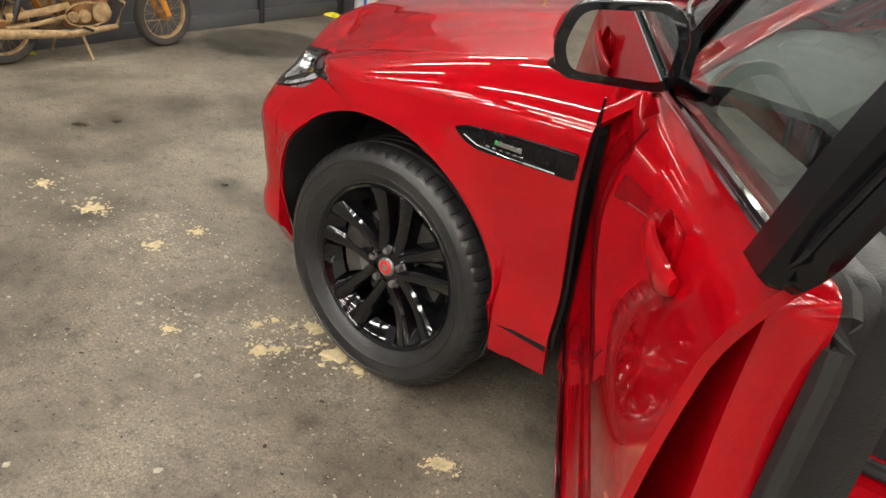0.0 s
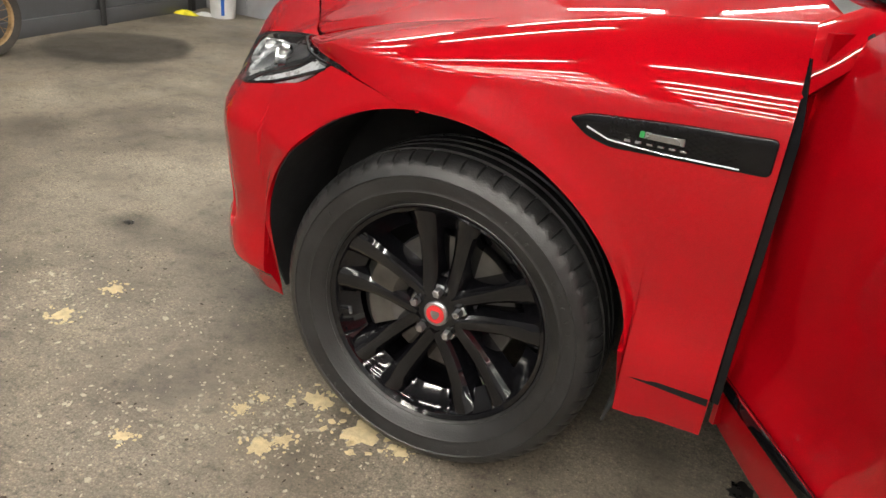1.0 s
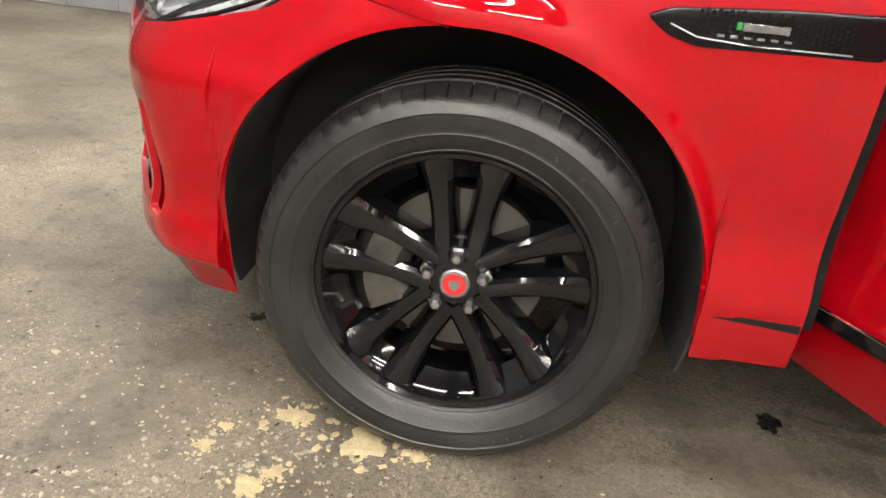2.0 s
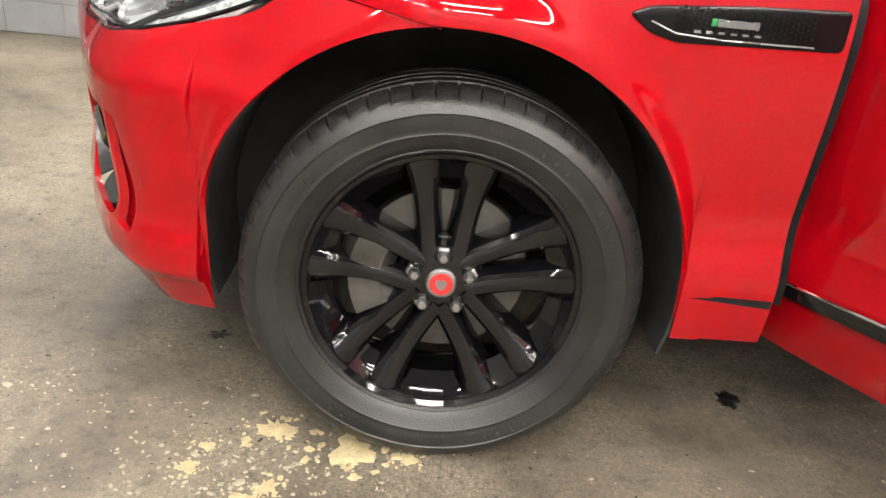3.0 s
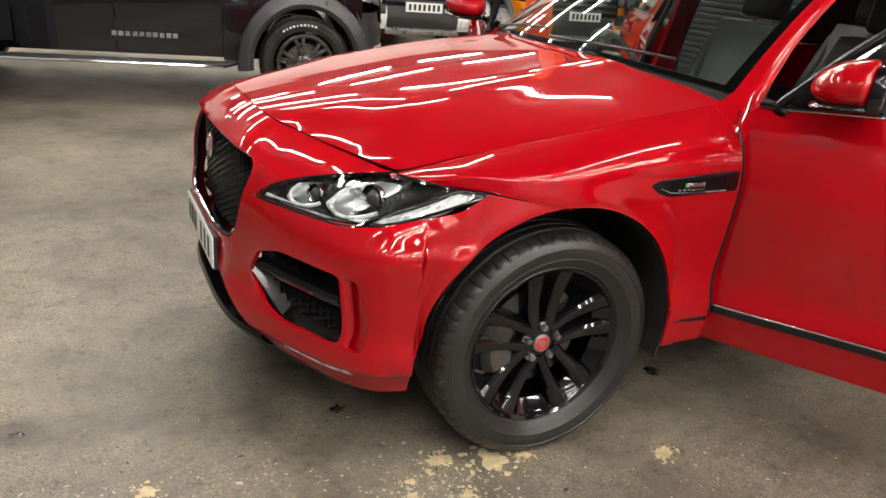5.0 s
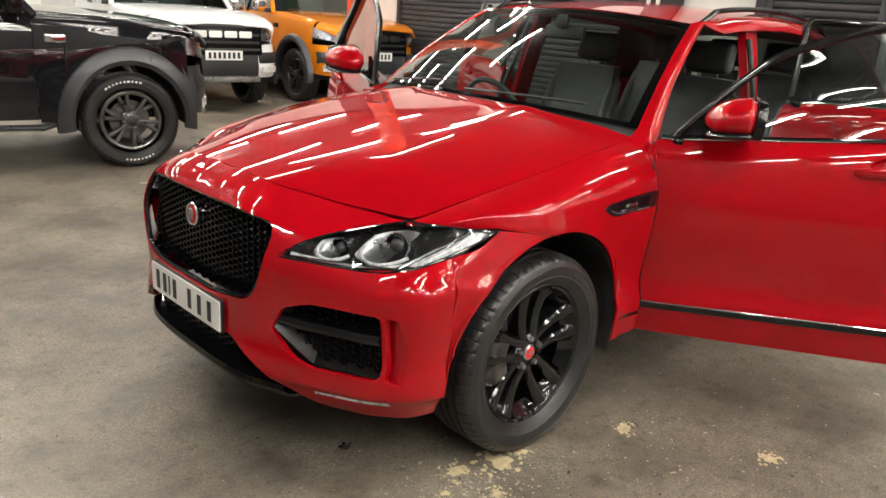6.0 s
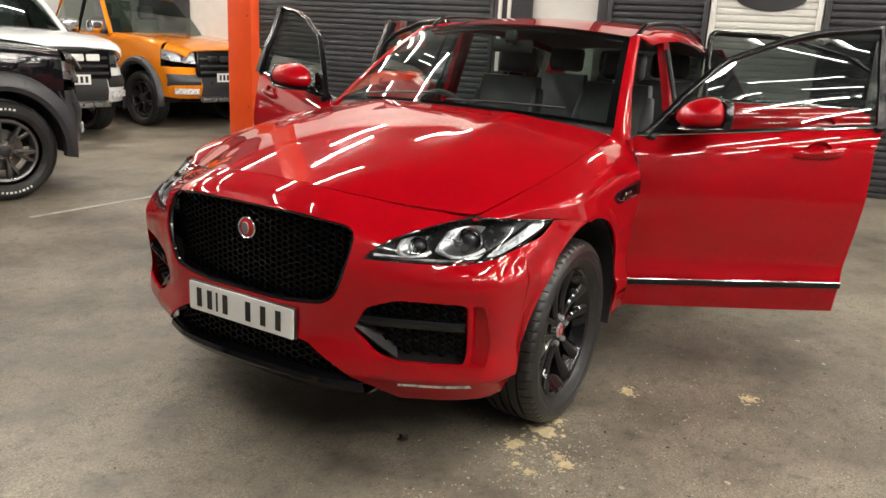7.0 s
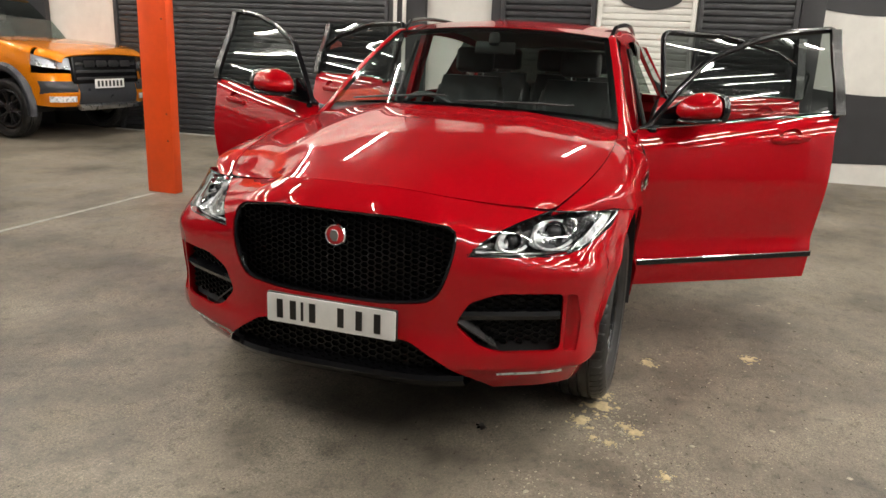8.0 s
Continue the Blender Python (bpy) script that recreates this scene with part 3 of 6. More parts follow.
def wing_point(x, v):
    sh = np.array((float(edge_y(x)) + 0.004, float(edge_z(x))))
    if x < CX - CR + 0.003:
        zb = 0.335
    elif x < 0.045:
        zb = arch_z(x, 0.335)
    elif x < 0.256:
        zb = 0.8585 + (0.8965 - 0.8585) * (x - 0.045) / 0.211
    else:
        zb = 0.897
    zb = min(zb, sh[1] - 0.004)
    # widest line of the side at this station
    front = min(1, max(0, (x - 0.04) / 0.44))
    zs = min(0.93 + 0.0 * x, sh[1] - 0.02)
    if v < 0.45:
        t = v / 0.45
        ang = t * math.pi / 2
        zmid = max(zs, zb + 0.001)
        ymid = float(side_y(zmid)) - 0.27 * front**2 + 0.006
        ymid = max(ymid, sh[0] + 0.004)
        y = sh[0] + (ymid - sh[0]) * math.sin(ang) ** 0.9
        z = zmid + (sh[1] - zmid) * (0.5 * (1 - t) ** 1.15 + 0.5 * math.cos(ang))
    else:
        t = (v - 0.45) / 0.55
        zmid = max(zs, zb + 0.001)
        z = zmid + (zb - zmid) * t
        y = float(side_y(z)) - 0.27 * front**2 + 0.006
        y = max(y, sh[0] + 0.004)
    if x > CX - CR - 0.06:
        y += 0.014 * math.exp(-((z - max(zb, 0.34)) / 0.05) ** 2) * (1 if x > CX - CR else 0.5) * (1 - front)
    return (x, y, z)


wing_x = np.concatenate([np.linspace(-0.600, CX - CR, 12), CX - CR + 0.004 + 0.446 * (1 - np.cos(np.linspace(0, math.pi / 2, 26))), np.linspace(0.06, 0.47, 22)[0:]])
wing_x = np.unique(np.round(wing_x, 4))
for xf in (None, FLIP):
    part("front_wing", shell(B(), [[wing_point(x, v) for v in np.linspace(0, 1, 44)] for x in wing_x], 0.010), RED, car, xf=xf)


# wheels: built with the axle along local z, outer face up
def spoke(bm, angle, side):
    """One tapered bar of a twin-spoke wheel, dished along its top, with steep walls."""
    rot = pose(0, 0, 0, 0, 0, angle)
    rows = []
    for t in np.linspace(0, 1, 9):
        r = 0.042 + 0.210 * t
        mid = side * (0.026 + 0.026 * t + 0.006 * t**3)
        w = 0.0175 + 0.003 * t + 0.012 * max(0, t - 0.55) / 0.45 * t
        top = 0.068 + 0.020 * t - 0.016 * math.sin(math.pi * t)
        inner = 0.010 * side
        rows.append([rot @ Vector((r, mid + dy * w, top - dz)) for dy, dz in ((-1.55, 0.060), (-1.30, 0.026), (-1.08, 0.012), (-0.70, 0.004), (-0.25, 0.0008), (0.25, 0.0008), (0.70, 0.004), (1.08, 0.012), (1.30, 0.026), (1.55, 0.060))])
    shell(bm, [[tuple(p) for p in row] for row in rows], flip=False)
    return bm


def pocket(bm, angle, half, r0, h0):
    """Slanted facet that closes the gap between two bars at the rim."""
    rows = [[tuple(pose(0, 0, 0, 0, 0, angle + half * q * (1 - 0.25 * k)) @ Vector((0.250 - (0.250 - r0) * k, 0, 0.085 - (0.085 - h0) * k**0.8))) for k in (0, 0.12, 0.5, 1)] for q in (-1, -0.93, -0.5, 0, 0.5, 0.93, 1)]
    return shell(bm, rows)


def tread(bm, R=0.381, half=0.125, seg=60):
    """Tyre: bead, bulged wall, shoulder blocks cut by sipes, ribbed tread."""
    prof = [(0.262, 0.088), (0.266, 0.097), (0.269, 0.0985), (0.271, 0.097), (0.285, 0.110), (0.300, 0.1165), (0.3025, 0.119), (0.3055, 0.1175), (0.312, 0.1200), (0.328, 0.1225), (0.337, 0.1225), (0.339, 0.125), (0.342, 0.1235), (0.352, 0.119), (0.359, 0.1145)]
    sect = [(r, h, 0) for r, h in prof] + [(0.366, 0.108, 0.5), (0.372, 0.100, 1), (0.3765, 0.090, 1), (0.379, 0.078, 1), (0.380, 0.066, 1), (0.372, 0.064, 0), (0.372, 0.056, 0), (0.381, 0.054, 0), (0.381, 0.025, 0), (0.372, 0.023, 0), (0.372, 0.014, 0), (0.381, 0.012, 0)]
    sect = sect + [(r, -h, k) for r, h, k in sect[::-1]]
    angles = [(2 * math.pi * (j + q) / seg, q == 0.06) for j in range(seg) for q in (0.0, 0.06, 0.12, 0.56)]
    rings = []
    for r, h, k in sect:
        rings.append([bm.verts.new(((r - (0.007 * k if cut else 0)) * math.cos(a), (r - (0.007 * k if cut else 0)) * math.sin(a), h)) for a, cut in angles])
    n = len(angles)
    for a, b in zip(rings, rings[1:]):
        for j in range(n):
            bm.faces.new((a[j], b[j], b[(j + 1) % n], a[(j + 1) % n]))
    return bm


def wheel(xf, detail=True):
    """A whole wheel of the red car: tyre, black twin-spoke rim, nuts, cap, brake."""
    w = part("wheel", tread(B()), RUBBER, car, "black tyre on a gloss black twin-spoke rim", xf=xf, sharp=50)
    rim = lathe(B(), [(0.256, -0.11), (0.243, -0.07), (0.236, 0.0), (0.238, 0.045), (0.246, 0.078), (0.252, 0.088), (0.261, 0.094), (0.265, 0.090), (0.264, 0.083)], 72)
    lathe(rim, [(0, 0.062), (0.03, 0.064), (0.055, 0.062), (0.072, 0.056), (0.078, 0.03), (0.078, -0.02)], 40)
    for k in range(5):
        for s in (-1, 1):
            spoke(rim, -90 + 72 * k, s)
        pocket(rim, -54 + 72 * k, 15.5, 0.212, 0.040)
        pocket(rim, -90 + 72 * k, 6.0, 0.205, 0.045)
    bmesh.ops.recalc_face_normals(rim, faces=rim.faces[:])
    part("rim", rim, GLOSS_BLACK, w, "gloss black twin-spoke alloy rim", xf=xf, sharp=22)
    for k in range(5):
        a = radians(-90 + 72 * k)
        nut = lathe(B(), [(0.0165, 0.05), (0.0165, 0.058), (0.0115, 0.060), (0.0115, 0.076), (0.008, 0.080), (0, 0.081)], 6, pose(0.055 * math.cos(a), 0.055 * math.sin(a), 0))
        part("wheel_nut", nut, SATIN, w, xf=xf)
    part("centre_cap", lathe(B(), [(0.030, 0.055), (0.030, 0.068), (0.027, 0.071), (0.0225, 0.0715)], 40), SATIN, w, "silver-rimmed red centre cap", xf=xf)
    part("cap_badge", lathe(B(), [(0.0225, 0.0712), (0.0215, 0.0728), (0, 0.0738)], 36), RED_MARK, w, xf=xf)
    mark = prism(B(), rounded([(-0.010, -0.009), (0.010, -0.009), (0.011, 0.0), (0.003, 0.011), (-0.004, 0.011), (-0.011, 0.0)], 0.004), 0.0012, pose(0, 0, 0.0733))
    part("cap_mark", mark, SATIN, w, xf=xf)
    part("brake_disc", lathe(B(), [(0.08, 0.0), (0.085, 0.004), (0.168, 0.004), (0.170, -0.002), (0.170, -0.024), (0.08, -0.024)], 56), STEEL, w, "worn steel brake disc", xf=xf)
    part("brake_bell", lathe(B(), [(0.082, -0.01), (0.082, 0.026), (0.076, 0.03), (0, 0.03)], 40), TRIM_BLACK, w, xf=xf)
    cal = shell(B(), [[(r * math.cos(a), r * math.sin(a), h) for r, h in ((0.105, -0.03), (0.105, 0.035), (0.12, 0.045), (0.175, 0.045), (0.19, 0.03), (0.19, -0.03))] for a in np.linspace(radians(-28), radians(28), 12)], 0.012)
    part("brake_caliper", cal, STEEL, w, "grey brake caliper", xf=xf)
    valve = lathe(B(), [(0.004, 0), (0.004, 0.03), (0.003, 0.034), (0, 0.034)], 8, pose(0.229, 0.06, 0.055, 0, -35, 0))
    part("valve", valve, SATIN, w, xf=xf)
    # raised moulding on the tyre wall, of the size of its lettering
    for a0, n, r in ((190, 6, 0.322), (232, 3, 0.318), (38, 5, 0.330), (322, 1, 0.322), (110, 4, 0.328)):
        for i in range(n):
            a = a0 + i * 5.0
            b = box(B(), (0, 0, 0), (0.010, 0.004, 0.0016), (0, 0, 0), 0.0006, 1)
            b.transform(pose(0, 0, 0, 0, 0, a) @ pose(r, 0, 0.1225, 0, 8, 0) @ pose(0, 0, 0, 0, 0, 18 * (i % 3 - 1)))
            part("tyre_letter", b, RUBBER, w, xf=xf)
    return w


STAND = pose(0, 0, 0, -90, 0, 0)
for x in (0.0, -2.874):
    wheel(pose(x, 0.822, 0.379) @ STAND)
    wheel(FLIP @ pose(x, 0.822, 0.379) @ STAND)

# wheel housings and underbody
for x in (0.0, -2.874):
    for xf in (None, FLIP):
        rows = [[(x + CX + (CR + 0.004) * math.cos(a), y, CZ + (CR + 0.004) * math.sin(a)) for y in (0.955 - 0.11 * max(0, 1 - max(0, a + 0.28) / 0.9), 0.83, 0.76, 0.62)] for a in np.linspace(-0.28, math.pi + 0.28, 40)]
        liner = shell(B(), rows, 0.006)
        liner.faces.new([liner.verts.new((x + CX + (CR + 0.004) * math.cos(a), 0.615, CZ + (CR + 0.004) * math.sin(a))) for a in np.linspace(-0.28, math.pi + 0.28, 40)])
        part("wheel_housing", liner, DARK_VOID, car, "matt black wheel housing", xf=xf)
part("underbody", box(B(), (-1.45, 0, 0.30), (3.6, 1.20, 0.12), bevel=0.03), DARK_VOID, car)
part("engine_bay", box(B(), (0.08, 0, 0.60), (0.95, 1.05, 0.46), bevel=0.08), DARK_VOID, car)

# lower splitter, grille and intakes
SKIN = np.array([[bumper_point(s, v) for v in np.linspace(0, 1, 41)] for s in np.linspace(0, 1.3, 66)])


def skin_x(y, z, off=0.0):
    """x of the bumper's skin at a place of the front view."""
    xs = [np.interp(z, r[:, 2], r[:, 0]) for r in SKIN]
    ys = [np.interp(z, r[:, 2], r[:, 1]) for r in SKIN]
    return float(np.interp(abs(y), ys, xs)) + off


PLAN_X, PLAN_Y = plan(np.linspace(0, 1.2, 121)).T


def follow(y, off=0.0):
    return float(np.interp(abs(y), PLAN_Y, PLAN_X)) + off


lip = shell(B(), [[(follow(y, o), y, z) for o, z in ((-0.16, 0.268), (-0.06, 0.272), (-0.030, 0.282), (-0.008, 0.312), (-0.014, 0.330), (-0.06, 0.336))] for y in np.linspace(-0.49, 0.49, 41)], 0.008)
part("front_lip", lip, GLOSS_BLACK, car, "gloss black lower lip")


def mesh_panel(name, y0, y1, z0, z1, xfun, inside, cell=0.027, bar=0.0028, xf=None, mat=GRILLE_BLACK):
    """Honeycomb insert; each cell is a ring that stands proud of a dark sheet."""
    bm = B()
    w, h = cell * 1.2, cell * 0.74
    for j in range(int((y1 - y0) / (w * 0.75)) + 1):
        for i in range(int((z1 - z0) / h) + 1):
            y, z = y0 + j * w * 0.75, z0 + i * h + (j % 2) * h / 2
            if not inside(y, z):
                continue
            ring = []
            for k, o in ((0.98, -0.010), (0.97, 0.0), (0.80, 0.0), (0.72, -0.014)):
                ring.append([bm.verts.new((xfun(y, z) + o, y + k * w / 2 * math.cos(a), z + k * h / 1.732 * math.sin(a))) for a in (math.pi / 3 * q for q in range(6))])
            for a, b in zip(ring, ring[1:]):
                for q in range(6):
                    bm.faces.new((a[q], a[(q + 1) % 6], b[(q + 1) % 6], b[q]))
    bmesh.ops.recalc_face_normals(bm, faces=bm.faces[:])
    return part(name, bm, mat, car, xf=xf)


def within(poly):
    def f(y, z):
        c = False
        for (a, b), (p, q) in zip(poly, poly[1:] + poly[:1]):
            if (b > z) != (q > z) and y < (p - a) * (z - b) / (q - b) + a:
                c = not c
        return c
    return f


grille_x = lambda y, z=0.8: min(follow(y, -0.055) - 0.02 * abs(y), skin_x(y, z, -0.042))
grille = shell(B(), [[(grille_x(y, z) - 0.018, y, z) for z in np.linspace(0.570, 0.925, 12)] for y in np.linspace(-0.47, 0.47, 25)], 0.006)
part("grille_backing", grille, DARK_VOID, car)
mesh_panel("grille", -0.46, 0.47, 0.588, 0.925, grille_x, within(GRILLE), 0.030)
part("grille_frame", tube(B(), [(skin_x(y, z, -0.012), y * 0.985, z - 0.004 * (1 if z > 0.75 else -1)) for y, z in GRILLE], 0.009, 8, True), GLOSS_BLACK, car, "gloss black grille surround")
badge = part("badge", lathe(B(), [(0.042, -0.01), (0.042, 0.006), (0.038, 0.011), (0.034, 0.008)], 40, pose(grille_x(0) + 0.012, 0, 0.812) @ pose(0, 0, 0, 0, 86, 0)), CHROME, car, "chrome-ringed red round badge")
part("badge_face", lathe(B(), [(0.035, 0.005), (0.02, 0.010), (0, 0.012)], 36, pose(grille_x(0) + 0.012, 0, 0.812) @ pose(0, 0, 0, 0, 86, 0)), RED_MARK, badge)
mark = prism(B(), rounded([(-0.02, -0.014), (0.006, -0.019), (0.022, -0.006), (0.02, 0.012), (-0.004, 0.018), (-0.022, 0.008)], 0.006), 0.006, pose(grille_x(0) + 0.022, 0, 0.812) @ pose(0, 0, 0, 0, 86, 0), 0.002, 1)
part("badge_mark", mark, SATIN, badge)
low_x = lambda y, z=0: follow(y, -0.06)
part("lower_backing", shell(B(), [[(low_x(y) - 0.014, y, z) for z in np.linspace(0.30, 0.485, 4)] for y in np.linspace(-0.56, 0.56, 25)], 0.006), DARK_VOID, car)
mesh_panel("lower_grille", -0.50, 0.5, 0.335, 0.466, low_x, within(LOWER), 0.034)
fog_x = lambda y, z=0: follow(y, -0.05)
for xf in (None, FLIP):
    part("fog_backing", shell(B(), [[(fog_x(y) - 0.012, y, z) for z in np.linspace(0.41, 0.668, 6)] for y in np.linspace(0.43, 0.796, 20)], 0.006), DARK_VOID, car, xf=xf)
    mesh_panel("fog_mesh", 0.50, 0.790, 0.453, 0.645, fog_x, lambda y, z: within(FOG)(y, z) and z > 0.580, 0.030, xf=xf)
    mesh_panel("fog_mesh", 0.50, 0.790, 0.453, 0.645, fog_x, lambda y, z: within(FOG)(y, z) and z < 0.545, 0.030, xf=xf)
    part("slot_back", shell(B(), [[(skin_x(y, z, o), y, z) for z in np.linspace(0.405, 0.66, 10)] for y, o in ((0.799, -0.050), (0.800, -0.006), (0.803, -0.024), (0.806, -0.034), (0.815, -0.031), (0.832, -0.020), (0.850, -0.010), (0.868, -0.005))], 0.003), RED, car, "red air duct beside the intake", xf=xf)
    bar = shell(B(), [[(follow(y, o), y, z) for o, z in ((-0.05, 0.543), (-0.018, 0.546), (-0.010, 0.562), (-0.018, 0.577), (-0.05, 0.581))] for y in np.linspace(0.468, 0.797, 20)], 0.006)
    part("fog_blade", bar, GLOSS_BLACK, car, xf=xf)
    cup = shell(B(), [[(follow(0.462 + 0.135 * t, -0.010 - 0.05 * k), 0.462 + 0.135 * t * (1 - 0.3 * k), 0.535 - 0.098 * t + 0.024 * k) for k in (0, 0.5, 1)] for t in np.linspace(0, 1, 10)], 0.006, flip=True)
    part("fog_scoop", cup, SCOOP_GREY, car, "silver-grey intake edge", xf=xf)
    slit = shell(B(), [[(skin_x(y, 0.337 + 0.007 * k, 0.002 - 0.001 * abs(k)), y, 0.337 + 0.007 * k) for k in (-1, -0.4, 0.4, 1)] for y in np.linspace(0.60, 0.815, 14)], 0.012)
    part("running_lamp", slit, LAMP_WHITE, car, "narrow clear lamp strip", xf=xf)

# number plate, its characters as plain bars
plate = part("number_plate", prism(B(), rounded([(-0.26, -0.0555), (0.26, -0.0555), (0.26, 0.0555), (-0.26, 0.0555)], 0.008), 0.006, pose(0.884, 0, 0.517, 90, 0, 90), 0.0015, 1), PLATE_WHITE, car, "white front plate with black bars")
part("plate_holder", box(B(), (0.878, 0, 0.517), (0.014, 0.526, 0.118), bevel=0.003, segs=1), TRIM_BLACK, plate)
for i, y in enumerate((-0.205, -0.150, -0.112, -0.070, 0.045, 0.118, 0.190)):
    part("plate_bar", box(B(), (0.8915, y, 0.517), (0.0016, 0.011 if i == 2 else 0.026, 0.074), bevel=0.0006, segs=1), INK, plate)

# headlamps


def lamp_point(y, z, back=0.0):
    """A place on the headlamp's face, leaning back with the nose."""
    return np.array((skin_x(y, z), y, z)) - np.array((0.80, 0.50, 0.15)) * back


def head_patch(back, shrink=0.0, n=26, m=9, inset_y=0.0):
    top = curve([(0.485, 0.790), (0.525, 0.826), (0.57, 0.855), (0.62, 0.875), (0.665, 0.889), (0.74, 0.902), (0.80, 0.902), (0.93, 0.896)])
    low = curve([(0.485, 0.783), (0.57, 0.780), (0.70, 0.777), (0.80, 0.783), (0.86, 0.808), (0.93, 0.888)])
    rows = []
    for y in np.linspace(0.485 + inset_y, 0.928 - inset_y, n):
        a, b = float(low(y)) + shrink, float(top(y)) - shrink
        rows.append([lamp_point(y, a + (b - a) * t, back) for t in np.linspace(0, 1, m)])
    return rows


for xf in (None, FLIP):
    head = part("headlamp", shell(B(), head_patch(0.055), 0.004, flip=False), LAMP_BACK, car, "clear headlamp with two round projectors", xf=xf)
    part("lens", shell(B(), head_patch(-0.001), 0.0), LENS, head, xf=xf)
    part("lamp_bezel", tube(B(), [p[0] for p in head_patch(0.004)] + [p[-1] for p in head_patch(0.004)[::-1]], 0.0045, 6, True), GLOSS_BLACK, head, xf=xf)
    for y, z, r in ((0.628, 0.826, 0.027), (0.752, 0.842, 0.038)):
        c = lamp_point(y, z, 0.040)
        m = Matrix.Translation(c) @ Vector((0.90, 0.36, 0.06)).to_track_quat("Z", "Y").to_matrix().to_4x4()
        cup = shell(B(), [[lamp_point(y + 1.75 * r * q - 0.25 * r, z + 1.12 * r * v * (1 - 0.35 * abs(q) ** 3), 0.046 - 0.026 * max(abs(q), abs(v)) ** 4) for v in np.linspace(-1, 0.82, 9)] for q in np.linspace(-1.0, 0.35, 12)], 0.003)
        part("lamp_cup", cup, SATIN, head, "silver lamp cup", xf=xf)
        bowl = part("reflector", lathe(B(), [(r * 1.22, 0.006), (r * 1.20, 0.013), (r * 1.06, 0.010), (r * 0.98, -0.010)], 40, m), CHROME, head, "silver ring round a projector", xf=xf)
        part("projector", lathe(B(), [(r * 0.99, -0.012), (r * 0.92, 0.006), (r * 0.84, 0.008), (r * 0.80, -0.004)], 40, m), GLOSS_BLACK, bowl, xf=xf)
        part("projector_lens", lathe(B(), [(r * 0.80, -0.004), (r * 0.6, 0.010), (r * 0.3, 0.017), (0, 0.019)], 40, m), SCOOP_GREY, bowl, xf=xf)
        hook = [lamp_point(y + r * (1.75 * math.cos(a) - 0.1), z + r * 1.2 * math.sin(a), 0.016) for a in np.linspace(math.radians(150), math.radians(330), 14)]
        part("light_hook", tube(B(), hook, 0.0058, 8), LAMP_WHITE, head, "white running light hook", xf=xf)
    blade = [lamp_point(y, z, 0.02) for y, z in ((0.515, 0.795), (0.60, 0.790), (0.70, 0.786), (0.79, 0.793), (0.845, 0.812), (0.872, 0.846), (0.884, 0.880))]
    part("light_blade", tube(B(), blade, 0.006, 8), LAMP_WHITE, head, xf=xf)
    side_edge = lambda z: float(np.interp(z, (0.790, 0.812, 0.838, 0.898), (0.835, 0.868, 0.898, 0.918)))
    ind = shell(B(), [[lamp_point((0.816 + 0.75 * (z - 0.790)) * (1 - q) + side_edge(z) * q, z, 0.016 + 0.002 * math.sin(14 * math.pi * q) ** 2) for z in np.linspace(0.800, 0.888, 9)] for q in np.linspace(0, 1, 22)], 0.003)
    part("indicator", ind, LAMP_WHITE, head, "pale ribbed indicator panel", xf=xf)
    part("lamp_divider", tube(B(), [lamp_point(y, z, 0.008) for y, z in ((0.800, 0.784), (0.828, 0.820), (0.856, 0.858), (0.884, 0.896))], 0.006, 6), GLOSS_BLACK, head, xf=xf)
    part("inner_deck", shell(B(), [[lamp_point(y, 0.790 + 0.004 * t, 0.010 + 0.045 * t) for t in (0, 0.5, 1)] for y in np.linspace(0.50, 0.83, 14)], 0.003, flip=True), LAMP_BACK, head, xf=xf)

# side vents on the front wings
for xf in (None, FLIP):
    outline = rounded([(-0.243, 0.905), (-0.28, 0.878), (-0.325, 0.866), (-0.590, 0.872), (-0.590, 0.936), (-0.43, 0.930), (-0.28, 0.919)], 0.012)
    frame_m = Matrix(((1, 0, 0, 0), (0, 0, 1, 0.958), (0, 1, 0, 0), (0, 0, 0, 1)))
    vent = part("side_vent", prism(B(), outline, 0.019, frame_m, 0.004), GRILLE_BLACK, car, "gloss black side vent with green and silver mark", xf=xf)
    bm = B()
    for i in range(26):
        for j in range(5):
            if 0.6 * j < 3 + i * 0.2:
                box(bm, (-0.32 - i * 0.0085, 0.9775, 0.886 + j * 0.008 + 0.004 * (i % 2)), (0.0045, 0.003, 0.0045), (0, 45, 0))
    part("vent_mesh", bm, GRILLE_BLACK, vent, xf=xf)
    part("vent_green", box(B(), (-0.376, 0.979, 0.902), (0.008, 0.004, 0.011), bevel=0.001, segs=1), GREEN_MARK, vent, xf=xf)
    part("vent_silver", box(B(), (-0.414, 0.979, 0.9015), (0.066, 0.004, 0.012), bevel=0.001, segs=1), SATIN, vent, xf=xf)
    for i in range(6):
        part("vent_letter", box(B(), (-0.353 - i * 0.019, 0.9785, 0.8865), (0.011, 0.002, 0.0045), (0, 0, 0), 0.0008, 1), SATIN, vent, xf=xf)
    part("vent_blade", tube(B(), [(-0.28, 0.978, 0.896), (-0.32, 0.979, 0.881), (-0.40, 0.979, 0.876), (-0.54, 0.979, 0.877)], 0.0013, 6), SATIN, vent, xf=xf)
    part("sill_accent", prism(B(), [(-0.445, 0.423), (-0.598, 0.412), (-0.598, 0.428), (-0.50, 0.430)], 0.006, Matrix(((1, 0, 0, 0), (0, 0, 1, 0.958), (0, 1, 0, 0), (0, 0, 0, 1)))), GLOSS_BLACK, car, xf=xf)

